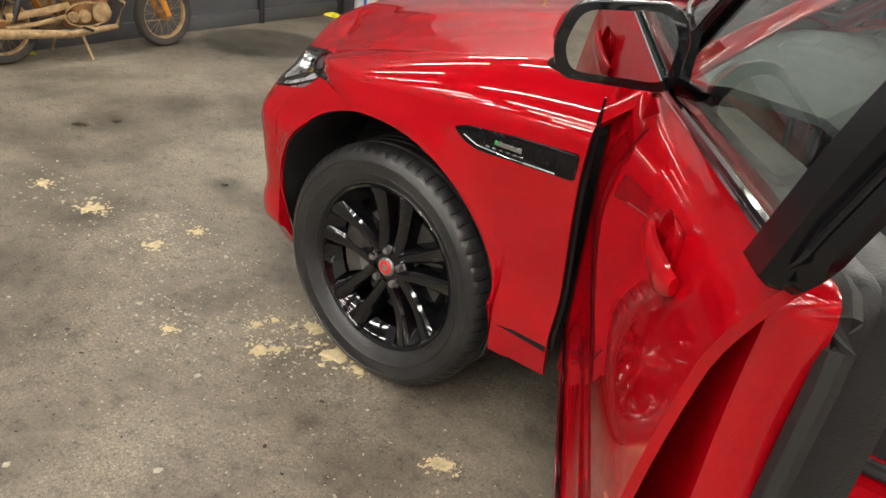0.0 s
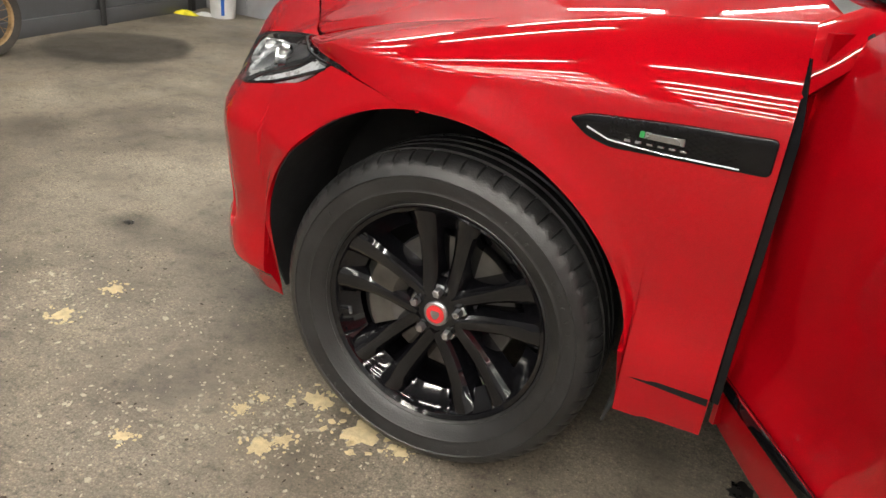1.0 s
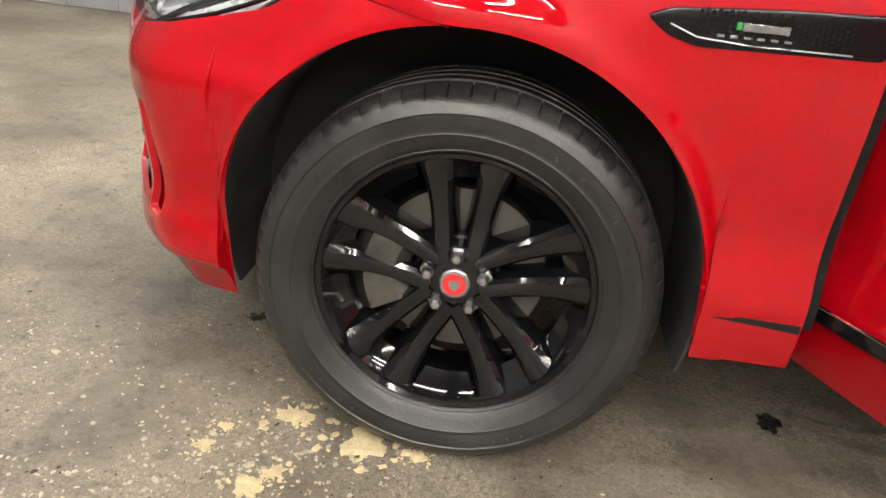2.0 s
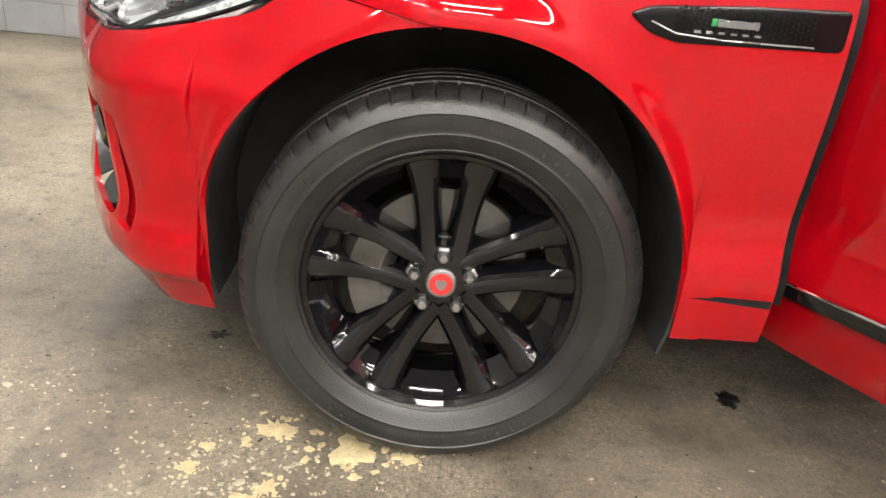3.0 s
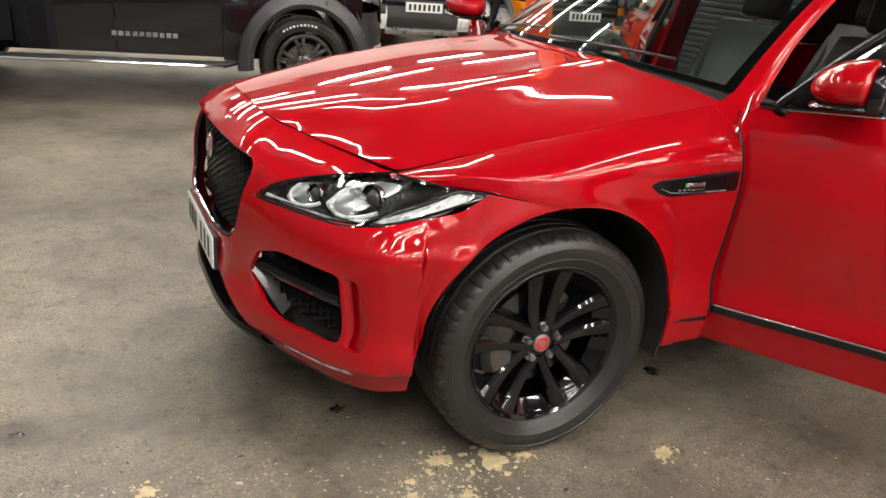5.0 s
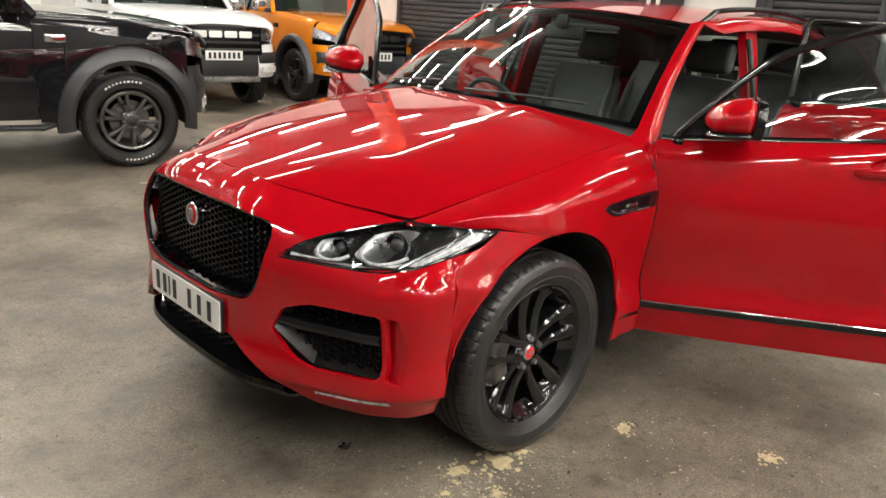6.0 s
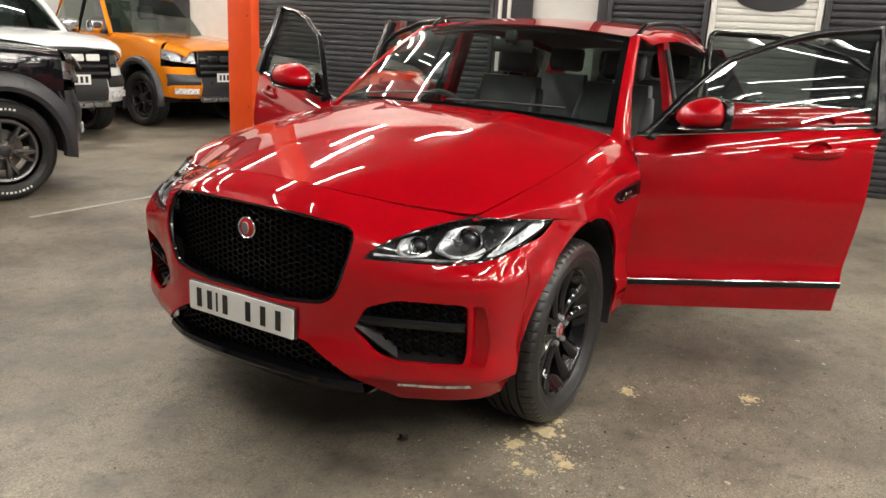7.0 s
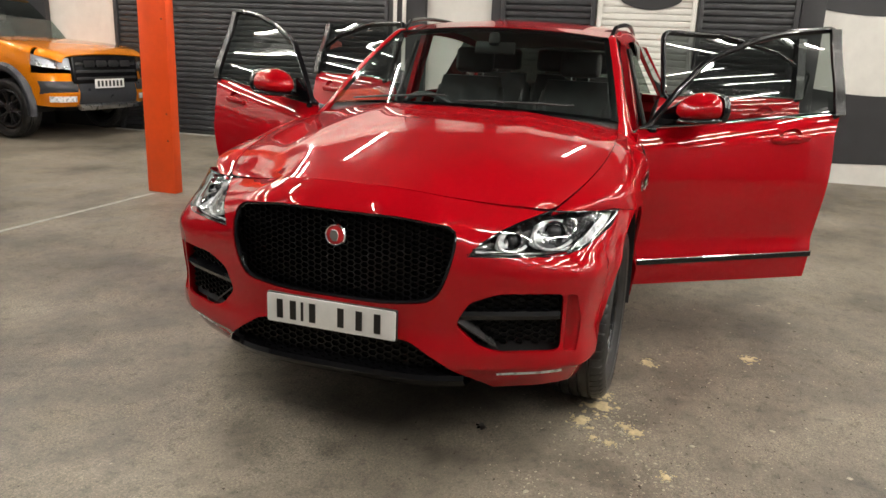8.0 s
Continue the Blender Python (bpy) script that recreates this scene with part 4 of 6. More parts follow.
# windscreen, pillars, roof
def ws_low(t):
    return np.array((-0.455 - 0.225 * t * t, 0.795 * t, 1.193 - 0.045 * t * t))


def ws_top(t):
    return np.array((-1.225 - 0.05 * t * t, 0.630 * t, 1.592 - 0.035 * t * t))


def ws(u, t):
    p = ws_low(t) * (1 - u) + ws_top(t) * u
    return p + np.array((0.35, 0, 0.94)) * 0.03 * math.sin(math.pi * u) * (1 - 0.3 * t * t)


part("windscreen", shell(B(), [[ws(u, t) for t in np.linspace(-1, 1, 31)] for u in np.linspace(0, 1, 16)], 0.0, flip=True), SCREEN_GLASS, car, "tinted windscreen with dark border")
frit = B()
for sgn in (-1, 1):
    shell(frit, [[ws(u, sgn * t) - np.array((0.35, 0, 0.94)) * 0.004 for t in (0.955, 0.97, 1.0)] for u in np.linspace(0, 1, 16)], 0.002)
shell(frit, [[ws(u, t) - np.array((0.35, 0, 0.94)) * 0.004 for u in (0, 0.012, 0.024)] for t in np.linspace(-1, 1, 31)], 0.002)
shell(frit, [[ws(u, t) - np.array((0.35, 0, 0.94)) * 0.004 for u in (0.965, 0.98, 1.0)] for t in np.linspace(-1, 1, 31)], 0.002)
part("screen_border", frit, GLOSS_BLACK, car)
cowl = shell(B(), [[np.array((-0.40 - 0.19 * t * t, 0.80 * t, 1.140 - 0.07 * t * t)) * (1 - k) + (ws_low(t) + np.array((-0.02, 0, -0.006))) * k for k in (0, 0.5, 1)] for t in np.linspace(-1, 1, 25)], 0.006)
part("cowl", cowl, TRIM_BLACK, car)
for y0 in (-0.62, 0.02):
    w0 = B()
    tube(w0, [tuple(ws(0.02 + 0.05 * k, (y0 + 0.56 * k) / 0.79) + np.array((0.01, 0, 0.012))) for k in np.linspace(0, 1, 8)], 0.006, 6)
    part("wiper", w0, TRIM_BLACK, car)

roof_mid = curve([(-3.25, 1.52), (-3.0, 1.565), (-2.5, 1.628), (-2.0, 1.652), (-1.6, 1.640), (-1.225, 1.594)])
roof_y = curve([(-3.25, 0.58), (-2.6, 0.625), (-1.9, 0.655), (-1.225, 0.628)])
roof = shell(B(), [[(x - (0.07 * t * t if x > -1.5 else 0.07 * t * t * max(0, (x + 2.2) / 0.7)), float(roof_y(x)) * t, float(roof_mid(x)) - 0.042 * t**2 - 0.0) for t in np.linspace(-1, 1, 25)] for x in np.linspace(-1.232, -3.25, 34)], 0.012, flip=True)
part("roof", roof, RED, car)
rail_path = [(x, float(roof_y(x)) + 0.004, float(roof_mid(x)) - 0.048 + 0.038 * min(1, (x + 2.95) / 0.12 if x < -2.8 else (-1.36 - x) / 0.10)) for x in np.concatenate([np.linspace(-1.36, -1.5, 5), np.linspace(-1.6, -2.7, 8), np.linspace(-2.8, -2.94, 5)])]
for xf in (None, FLIP):
    part("roof_rail", tube(B(), rail_path, 0.014, 8, False, 0.9), GRILLE_BLACK, car, "gloss black roof rail", xf=xf)
    # pillar from the wing up to the roof, then the rail above the doors
    pill = []
    foot = [np.array(wing_point(-0.598, 0.30 * k)) + np.array((0, 0, 0.001)) for k in np.linspace(0, 1, 7)]
    head_row = [ws(0, 1.0) * (1 - k) + np.array((-0.728, 0.862, 1.110)) * k + np.array((0.10, 0.55, 0.5)) * 0.022 * math.sin(math.pi * k) for k in np.linspace(0, 1, 7)]
    for g in (0.0, 0.3, 0.65):
        pill.append([p * (1 - g) + q * g for p, q in zip(foot, head_row)])
    for t in np.linspace(0, 1, 14):
        a = ws(t, 1.0)
        b = np.array((-0.728 - 0.620 * t, 0.862 - 0.180 * t, 1.110 + 0.445 * t + 0.03 * math.sin(math.pi * t)))
        b = b + (a - b) * 0.28 * min(1.0, 3 * t)
        pill.append([a * (1 - k) + b * k + np.array((0.10, 0.55, 0.5)) * 0.022 * math.sin(math.pi * k) for k in np.linspace(0, 1, 7)])
    for x in np.linspace(-1.46, -3.25, 16):
        a = np.array((x, float(roof_y(x)), float(roof_mid(x)) - 0.043))
        b = np.array((x, float(roof_y(x)) + 0.062, float(roof_mid(x)) - 0.105))
        pill.append([a * (1 - k) + b * k + np.array((0, 0.55, 0.6)) * 0.016 * math.sin(math.pi * k) for k in np.linspace(0, 1, 7)])
    part("roof_pillar", shell(B(), pill, 0.02, flip=True), RED, car, xf=xf)
    b_post = [[(-1.735 - 0.07 * t + dx, 0.895 - 0.21 * t**1.4 + dy, 0.42 + 1.12 * t) for dx, dy in ((0.07, -0.05), (0.06, -0.012), (0.0, 0.0), (-0.06, -0.012), (-0.07, -0.05))] for t in np.linspace(0, 1, 12)]
    part("centre_pillar", shell(B(), b_post, 0.012, flip=True), RED, car, xf=xf)
    sill = [[(x, y, z) for y, z in ((0.80, 0.44), (0.86, 0.437), (0.905, 0.425), (0.93, 0.39), (0.925, 0.33), (0.89, 0.29), (0.80, 0.28))] for x in np.linspace(-0.69, -2.50, 20)]
    part("sill", shell(B(), sill, 0.01, flip=True), RED, car, "red door sill", xf=xf)
    part("tread_plate", box(B(), (-1.2, 0.845, 0.4425), (0.9, 0.05, 0.006), bevel=0.002, segs=1), SATIN, car, xf=xf)
    part("sill_seal", tube(B(), [(-0.66, 0.865, 1.05), (-0.63, 0.875, 0.8), (-0.64, 0.87, 0.5), (-0.72, 0.872, 0.45), (-1.60, 0.872, 0.45), (-1.66, 0.872, 0.5), (-1.68, 0.86, 1.0), (-1.74, 0.70, 1.5)], 0.014, 8), SEAL, car, xf=xf)
    part("hinge_post", shell(B(), [[(-0.612, 0.90, z), (-0.645, 0.86, z), (-0.70, 0.80, z)] for z in np.linspace(0.34, 1.1, 10)], 0.012), RED, car, xf=xf)
    # black strip added for the shade in the gap between wing and door
    gap_strip = shell(B(), [[(-0.600 - 0.018 * k * min(1, (1.07 - z) / 0.12), float(side_y(z)) - 0.006 + 0.004 * k, z) for k in (0, 0.5, 1)] for z in np.linspace(0.42, 1.06, 16)], 0.004)
    part("wing_gap_shade", gap_strip, GRILLE_BLACK, car, "black strip standing in for the shaded gap behind the wing", xf=xf)
    part("hinge", box(B(), (-0.70, 0.855, 0.62), (0.05, 0.05, 0.07), bevel=0.008), RED, car, xf=xf)
    part("hinge", box(B(), (-0.70, 0.855, 0.92), (0.05, 0.05, 0.07), bevel=0.008), RED, car, xf=xf)

# rear quarters, tailgate
rear_plan = curve([(0, -2.30, 0.962), (0.5, -2.80, 0.968), (0.9, -3.2, 0.955), (1.25, -3.55, 0.90), (1.5, -3.72, 0.78), (1.8, -3.80, 0.5), (2.3, -3.82, 0.0)])


def quarter_point(a, v):
    x, y = rear_plan(a)
    d = CR * CR - (x + 2.874 - CX) ** 2
    zb = CZ + math.sqrt(d) if d > 0 else (0.34 if a < 0.9 else 0.32)
    zb = max(zb, 0.32)
    # the rear door's opening stands in front of the arch
    zt = 1.13
    z = zb + (zt - zb) * v
    k = (float(side_y(max(z, 0.3))) - 0.962)
    w = min(1, max(0, (a - 1.2) / 0.5))
    return (x + (-0.0 if w < 1 else 0) + w * 0.10 * max(0, z - 0.95) / 0.2, y + k * (1 - w), z)


for xf in (None, FLIP):
    aa = np.concatenate([np.linspace(0.0, 0.15, 4), np.linspace(0.17, 1.04, 60), np.linspace(1.08, 2.3, 26)])
    part("rear_quarter", shell(B(), [[quarter_point(a, v) for v in np.linspace(0, 1, 18)] for a in aa if rear_plan(a)[0] < -2.43], 0.012), RED, car, xf=xf)
    glass_q = [[(-2.72 - 0.60 * k - 0.25 * (1 - t) * k, 0.885 - 0.21 * t, 1.14 + 0.385 * t - 0.03 * k) for t in np.linspace(0, 1, 8)] for k in np.linspace(0, 1, 8)]
    part("quarter_window", shell(B(), glass_q, 0.004), PRIVACY, car, xf=xf)
    dpost = [[(-3.32 - 0.18 * k - 0.27 * (1 - t), 0.885 - 0.21 * t - 0.10 * k * k, 1.12 + 0.40 * t) for t in np.linspace(0, 1, 8)] for k in np.linspace(0, 1, 6)]
    part("rear_pillar", shell(B(), dpost, 0.012), RED, car, xf=xf)
    part("rear_lamp", shell(B(), [[(-3.60 - 0.14 * k, 0.895 - 0.30 * k * k, z) for z in (0.98, 1.02, 1.06)] for k in np.linspace(0, 1, 8)], 0.02), RED_MARK, car, xf=xf)
part("rear_screen", shell(B(), [[(-3.26 - 0.42 * t, y * (0.58 + 0.14 * t), 1.50 - 0.36 * t) for y in np.linspace(-1, 1, 9)] for t in np.linspace(0, 1, 6)], 0.004, flip=True), SIDE_GLASS, car)
part("spoiler", shell(B(), [[(-3.24 - 0.10 * t, y * 0.56, 1.525 - 0.01 * t) for y in np.linspace(-1, 1, 9)] for t in np.linspace(0, 1, 4)], 0.02, flip=True), RED, car)

# cabin
part("dashboard", shell(B(), [[(x, 0.72 * t, z - 0.02 * t * t) for x, z in ((-0.60, 1.10), (-0.80, 1.125), (-1.0, 1.11), (-1.10, 1.06), (-1.12, 0.95), (-1.05, 0.80))] for t in np.linspace(-1, 1, 21)], 0.02), SEAT_LEATHER, car)
part("cabin_floor", box(B(), (-2.0, 0, 0.40), (2.8, 1.6, 0.05), bevel=0.01), CARPET, car)
part("console", box(B(), (-1.4, 0, 0.58), (0.75, 0.22, 0.32), bevel=0.04), SEAT_LEATHER, car)
wheel_m = pose(-1.10, -0.36, 1.04, 0, -62, 0)
st = part("steering_wheel", tube(B(), [wheel_m @ Vector((0.185 * math.cos(a), 0.185 * math.sin(a), 0)) for a in np.linspace(0, 2 * math.pi, 40)[:-1]], 0.015, 8, True), SEAT_LEATHER, car, "black leather steering wheel")
part("wheel_hub", box(B(), tuple(wheel_m.translation), (0.15, 0.16, 0.05), (0, -62, 0), 0.02), SEAT_LEATHER, st)
for a in (0, 180):
    part("wheel_spoke", box(B(), tuple(wheel_m @ Vector((0, 0.12 if a else -0.12, 0))), (0.035, 0.10, 0.02), (0, -62, 0), 0.006), SATIN, st)
part("interior_mirror", box(B(), (-1.18, 0.0, 1.475), (0.03, 0.24, 0.07), (0, -12, 0), 0.012), TRIM_BLACK, car)
part("mirror_stem", box(B(), (-1.15, 0, 1.525), (0.05, 0.06, 0.07), (0, -20, 0), 0.015), TRIM_BLACK, car)


def seat(y, x=-1.72, wide=0.52, rear=False):
    base = part("seat", box(B(), (x + 0.20, y, 0.60), (0.54, wide, 0.20), (0, -6, 0), 0.06, 3), SEAT_LEATHER, car, "black leather seat")
    back = B()
    rows = []
    for t in np.linspace(0, 1, 10):
        w = wide / 2 * (1.0 - 0.22 * t**2)
        cx, cz = x - 0.10 - 0.22 * t, 0.66 + 0.62 * t
        rows.append([(cx + 0.06 - 0.05 * math.cos(k) * (1 if abs(math.cos(k)) < 2 else 1) * 1.0 + (0.045 * abs(math.sin(k)) ** 3 if math.cos(k) < 0 else 0), y + w * math.sin(k), cz) for k in np.linspace(0, 2 * math.pi, 25)])
    shell(back, rows, 0.0)
    back.faces.new([v for v in back.verts][-25:-1])
    bmesh.ops.recalc_face_normals(back, faces=back.faces[:])
    part("backrest", back, SEAT_LEATHER, base)
    box_h = box(B(), (x - 0.30, y, 1.385), (0.09, 0.27, 0.17), (0, -8, 0), 0.035, 3)
    part("headrest", box_h, SEAT_LEATHER, base)
    for s in (-0.06, 0.06):
        part("headrest_post", tube(B(), [(x - 0.295, y + s, 1.24), (x - 0.30, y + s, 1.32)], 0.006, 6), CHROME, base)
    for s in (-1, 1):
        part("bolster", tube(B(), [(x - 0.02 - 0.2 * t, y + s * wide * (0.46 - 0.07 * t), 0.70 + 0.5 * t) for t in np.linspace(0, 1, 6)], [0.05, 0.055, 0.055, 0.05, 0.045, 0.035], 10), SEAT_LEATHER, base)
    return base


seat(0.37)
seat(-0.37)
seat(0.40, -2.66, 0.50)
seat(-0.40, -2.66, 0.50)
seat(0.0, -2.68, 0.30)
part("parcel_wall", box(B(), (-3.05, 0, 0.80), (0.05, 1.4, 0.75), bevel=0.01), CARPET, car)
part("headlining", shell(B(), [[(x, 0.60 * t, float(roof_mid(x)) - 0.04 - 0.042 * t * t) for t in np.linspace(-1, 1, 9)] for x in np.linspace(-1.30, -3.2, 12)], 0.006), GREY_LEATHER, car)


# doors: built closed, then swung about the front edge
def frame_y(z):
    return 0.888 - (z - 1.12) * 0.33


def rising(bm, x0):
    """The waistline and the foot of the doors climb towards the rear of the car."""
    for v in bm.verts:
        k = min(1.15, max(0, (x0 - v.co.x) / 1.07))
        a = min(1, max(0, (v.co.z - 0.88) / 0.24))
        b = min(1, max(0, (v.co.z - 1.18) / 0.40))
        c = min(1, max(0, (0.62 - v.co.z) / 0.15))
        v.co.z += 0.100 * k * a * a * (3 - 2 * a) * (1 - b * b * (3 - 2 * b)) + 0.040 * k * c
    return bm


def door(hx, front, rear, top_pts, angle, xf, mirror=False, label="open red car door"):
    """front, rear: x at a height; top_pts: the upper line of the window frame, (x, z), from the belt at the front round to the belt at the rear."""
    swing = pose(hx, 0.905, 0) @ pose(0, 0, 0, 0, 0, -angle) @ pose(-hx, -0.905, 0)
    m = xf @ swing if xf else swing
    zs = np.concatenate([np.linspace(0.318, 1.0, 28), np.linspace(1.02, 1.125, 8)])
    cols = np.linspace(0, 1, 24)
    def dpart(name, bm, *rest, **more):
        return part(name, rising(bm, -0.72), *rest, **more)
    skin = [[(front(z) * (1 - k) + rear(z) * k, float(side_y(z)) - 0.004 * (2 * k - 1) ** 4, z) for z in zs] for k in cols]
    d = dpart("door", shell(B(), skin, 0.012), RED, car, label, xf=m)
    # pressed inner frame behind the skin
    outline = [(front(z) - 0.015, z) for z in (0.36, 0.6, 0.85, 1.0, 1.10)] + [(rear(z) + 0.015, z) for z in (1.10, 1.0, 0.85, 0.6, 0.36)]
    side = lambda y: Matrix(((1, 0, 0, 0), (0, 0, 1, y), (0, 1, 0, 0), (0, 0, 0, 1)))
    dpart("door_frame", prism(B(), rounded(outline, 0.05), 0.065, side(0.828), 0.014), RED, d, xf=m)
    dpart("inner_frame", prism(B(), rounded([(x + (0.03 if x < (front(0.6) + rear(0.6)) / 2 else -0.03), z) for x, z in outline], 0.05), 0.03, side(0.788), 0.008), LEATHER, d, xf=m)
    inner = [(front(z) - 0.05, z) for z in (0.42, 0.6, 0.85, 1.0, 1.10)] + [(rear(z) + 0.06, z) for z in (1.10, 1.0, 0.85, 0.6, 0.42)]
    dpart("door_card", prism(B(), rounded(inner, 0.06), 0.075, side(0.716), 0.02), LEATHER, d, "black inner door trim", xf=m)
    dpart("door_seal", tube(B(), [(x, 0.822, z) for x, z in rounded([(front(z) - 0.022, z) for z in (0.375, 0.7, 1.085)] + [(rear(z) + 0.022, z) for z in (1.085, 0.7, 0.375)], 0.05)], 0.015, 8, True), SEAL, d, xf=m)
    dpart("armrest", box(B(), ((front(0.8) + rear(0.8)) / 2, 0.69, 0.80), (0.55, 0.09, 0.07), bevel=0.025), LEATHER, d, xf=m)
    dpart("edge_seal", tube(B(), [(front(z) + 0.004, float(side_y(z)) - 0.012, z) for z in np.linspace(0.345, 1.1, 14)], 0.009, 6), SEAL, d, xf=m)
    dpart("rear_edge_plug", lathe(B(), [(0.014, 0), (0.014, 0.004), (0, 0.005)], 14, pose(rear(0.62) - 0.0, 0.845, 0.72, 0, -90, 0)), SEAL, d, xf=m)
    # strip along the foot and along the belt
    strip = [[(front(z0) * (1 - k) + rear(z0) * k, float(side_y(z0)) + o, z0 + dz + 0.010 * k) for o, dz in ((0.002, -0.014), (0.010, -0.012), (0.012, 0.0), (0.010, 0.012), (0.002, 0.014))] for z0 in (0.442,) for k in cols]
    dpart("side_strip", shell(B(), strip, 0.006), GLOSS_BLACK, d, "gloss black side strip", xf=m)
    dpart("strip_trim", tube(B(), [(front(0.44) * (1 - k) + rear(0.44) * k, float(side_y(0.45)) + 0.010, 0.458 + 0.010 * k) for k in cols], 0.003, 6), CHROME, d, xf=m)
    dpart("belt_trim", tube(B(), [(front(1.12) * (1 - k) + rear(1.12) * k, float(side_y(1.122)) + 0.002, 1.126) for k in cols], 0.007, 8), GLOSS_BLACK, d, xf=m)
    dpart("belt_chrome", tube(B(), [(front(1.12) * (1 - k) + rear(1.12) * k, float(side_y(1.122)) + 0.008, 1.120) for k in cols], 0.0028, 6), CHROME, d, xf=m)
    # window frame and glass
    loop = rounded(top_pts, 0.05, 6)
    fr = B()
    tube(fr, [(x, frame_y(z), z) for x, z in loop], 0.017, 8)
    dpart("window_frame", fr, GRILLE_BLACK, d, "black window frame", xf=m)
    dpart("frame_trim", tube(B(), [(x - (0.012 if i > len(loop) // 2 else -0.006), frame_y(z) + 0.016, z + 0.004) for i, (x, z) in enumerate(loop)], 0.0026, 6), GLOSS_BLACK, d, xf=m)
    zt = max(z for _, z in top_pts)
    rearline = lambda z: rear(1.12) + (top_pts[-2][0] - rear(1.12)) * (z - 1.12) / (zt - 1.12)
    fx = lambda z: float(np.interp(z, [p[1] for p in loop[:loop.index(max(loop, key=lambda q: q[1])) + 1]], [p[0] for p in loop[:loop.index(max(loop, key=lambda q: q[1])) + 1]]))
    zz = np.linspace(1.11, zt - 0.006, 12)
    pane = [[(fx(z) * (1 - k) + rearline(z) * k, frame_y(z) - 0.002, z) for z in zz] for k in np.linspace(0, 1, 10)]
    dpart("window_pane", shell(B(), pane, 0.0, flip=True), SIDE_GLASS if mirror else PRIVACY, d, "tinted window pane", xf=m)
    post = [[(rearline(z) + 0.055 * k - 0.008, frame_y(z) + 0.012, z) for z in zz] for k in (0, 0.5, 1)]
    dpart("window_post", shell(B(), post, 0.02, flip=False), GRILLE_BLACK, d, xf=m)
    # handle in its cup
    hxm = rear(1.03) + 0.245
    yh = float(side_y(1.03))
    cup = [[(hxm + 0.062 * r * math.cos(a), yh + 0.0025 - 0.030 * (1 - r * r), 1.037 + 0.040 * r * math.sin(a)) for r in (1, 0.9, 0.7, 0.4, 0.05)] for a in np.linspace(0, 2 * math.pi, 25)[:-1]]
    dpart("handle_cup", shell(B(), cup, 0.0, flip=False, loop_u=True), RED, d, xf=m)
    dpart("door_handle", tube(B(), [(hxm + 0.105 - 0.21 * t, yh + 0.002 + 0.013 * math.sin(math.pi * t) ** 0.4, 1.035 + 0.004 * t) for t in np.linspace(0, 1, 14)], [0.006, 0.009] + [0.0105] * 10 + [0.009, 0.006], 10, False, 1.35), RED, d, "red door handle", xf=m)
    if mirror:
        mm = m
        rows = []
        for t in 0.5 - 0.5 * np.cos(np.linspace(0.06, math.pi - 0.06, 17)):
            s = (1 - abs(2 * t - 1) ** 3.2) ** 0.5 * (0.86 + 0.14 * math.sin(math.pi * min(1, t + 0.25)))
            rows.append([(-0.975 + 0.075 * s * math.cos(a) * (2.0 if math.cos(a) > 0 else 0.6), 0.895 + 0.222 * t, 1.208 + 0.088 * s * math.sin(a) * (1 if math.sin(a) > 0 else 0.75)) for a in np.linspace(0, 2 * math.pi, 25)[:-1]])
        cap = B()
        shell(cap, [list(r) for r in zip(*rows)], 0.0, flip=False, loop_u=True)
        for ends in (rows[0], rows[-1]):
            cap.faces.new([cap.verts.new(p) for p in ends])
        bmesh.ops.remove_doubles(cap, verts=cap.verts[:], dist=1e-5)
        bmesh.ops.recalc_face_normals(cap, faces=cap.faces[:])
        mir = dpart("door_mirror", cap, RED, d, "red door mirror on a black base", xf=mm)
        low = [[(p[0] * 1.0 - 0.003, p[1] + 0.002, 1.158 + (p[2] - 1.205) * 0.32) for p in (r[k] for k in range(24))] for r in rows]
        bs = B()
        shell(bs, [list(r) for r in zip(*low)], 0.0, loop_u=True)
        for ends in (low[0], low[-1]):
            bs.faces.new([bs.verts.new(p) for p in ends])
        bmesh.ops.remove_doubles(bs, verts=bs.verts[:], dist=1e-5)
        bmesh.ops.recalc_face_normals(bs, faces=bs.faces[:])
        dpart("mirror_base", bs, GLOSS_BLACK, d, xf=mm)
        dpart("mirror_stalk", tube(B(), [(-0.86, 0.84, 1.135), (-0.90, 0.88, 1.145), (-0.95, 0.93, 1.16)], [0.034, 0.030, 0.026], 10, False, 0.6), GLOSS_BLACK, d, xf=mm)
        pts = [(p[1], p[2]) for p in [(0, 0.912, 1.15), (0, 1.09, 1.152), (0, 1.108, 1.20), (0, 1.085, 1.27), (0, 0.935, 1.285), (0, 0.905, 1.24)]]
        face_m = pose(-1.0, 0.90, 1.215, 0, -3, 4) @ pose(1.0, -0.90, -1.215) @ Matrix(((0, 0, -1, -0.985), (1, 0, 0, 0), (0, 1, 0, 0), (0, 0, 0, 1)))
        dpart("mirror_rim", prism(B(), [(1.006 + (a - 1.006) * 1.10, 1.215 + (b - 1.215) * 1.14) for a, b in rounded(pts, 0.03)], 0.035, face_m, 0.004), GLOSS_BLACK, d, xf=mm)
        small = [(1.006 + (a - 1.006) * 0.90, 1.215 + (b - 1.215) * 0.88) for a, b in rounded(pts, 0.03)]
        dpart("mirror_glass", prism(B(), small, 0.003, pose(-1.0, 0.90, 1.215, 0, -3, 4) @ pose(1.0, -0.90, -1.215) @ Matrix(((0, 0, -1, -1.0195), (1, 0, 0, 0), (0, 1, 0, 0), (0, 0, 0, 1)))), MIRROR, d, "mirror glass", xf=mm)
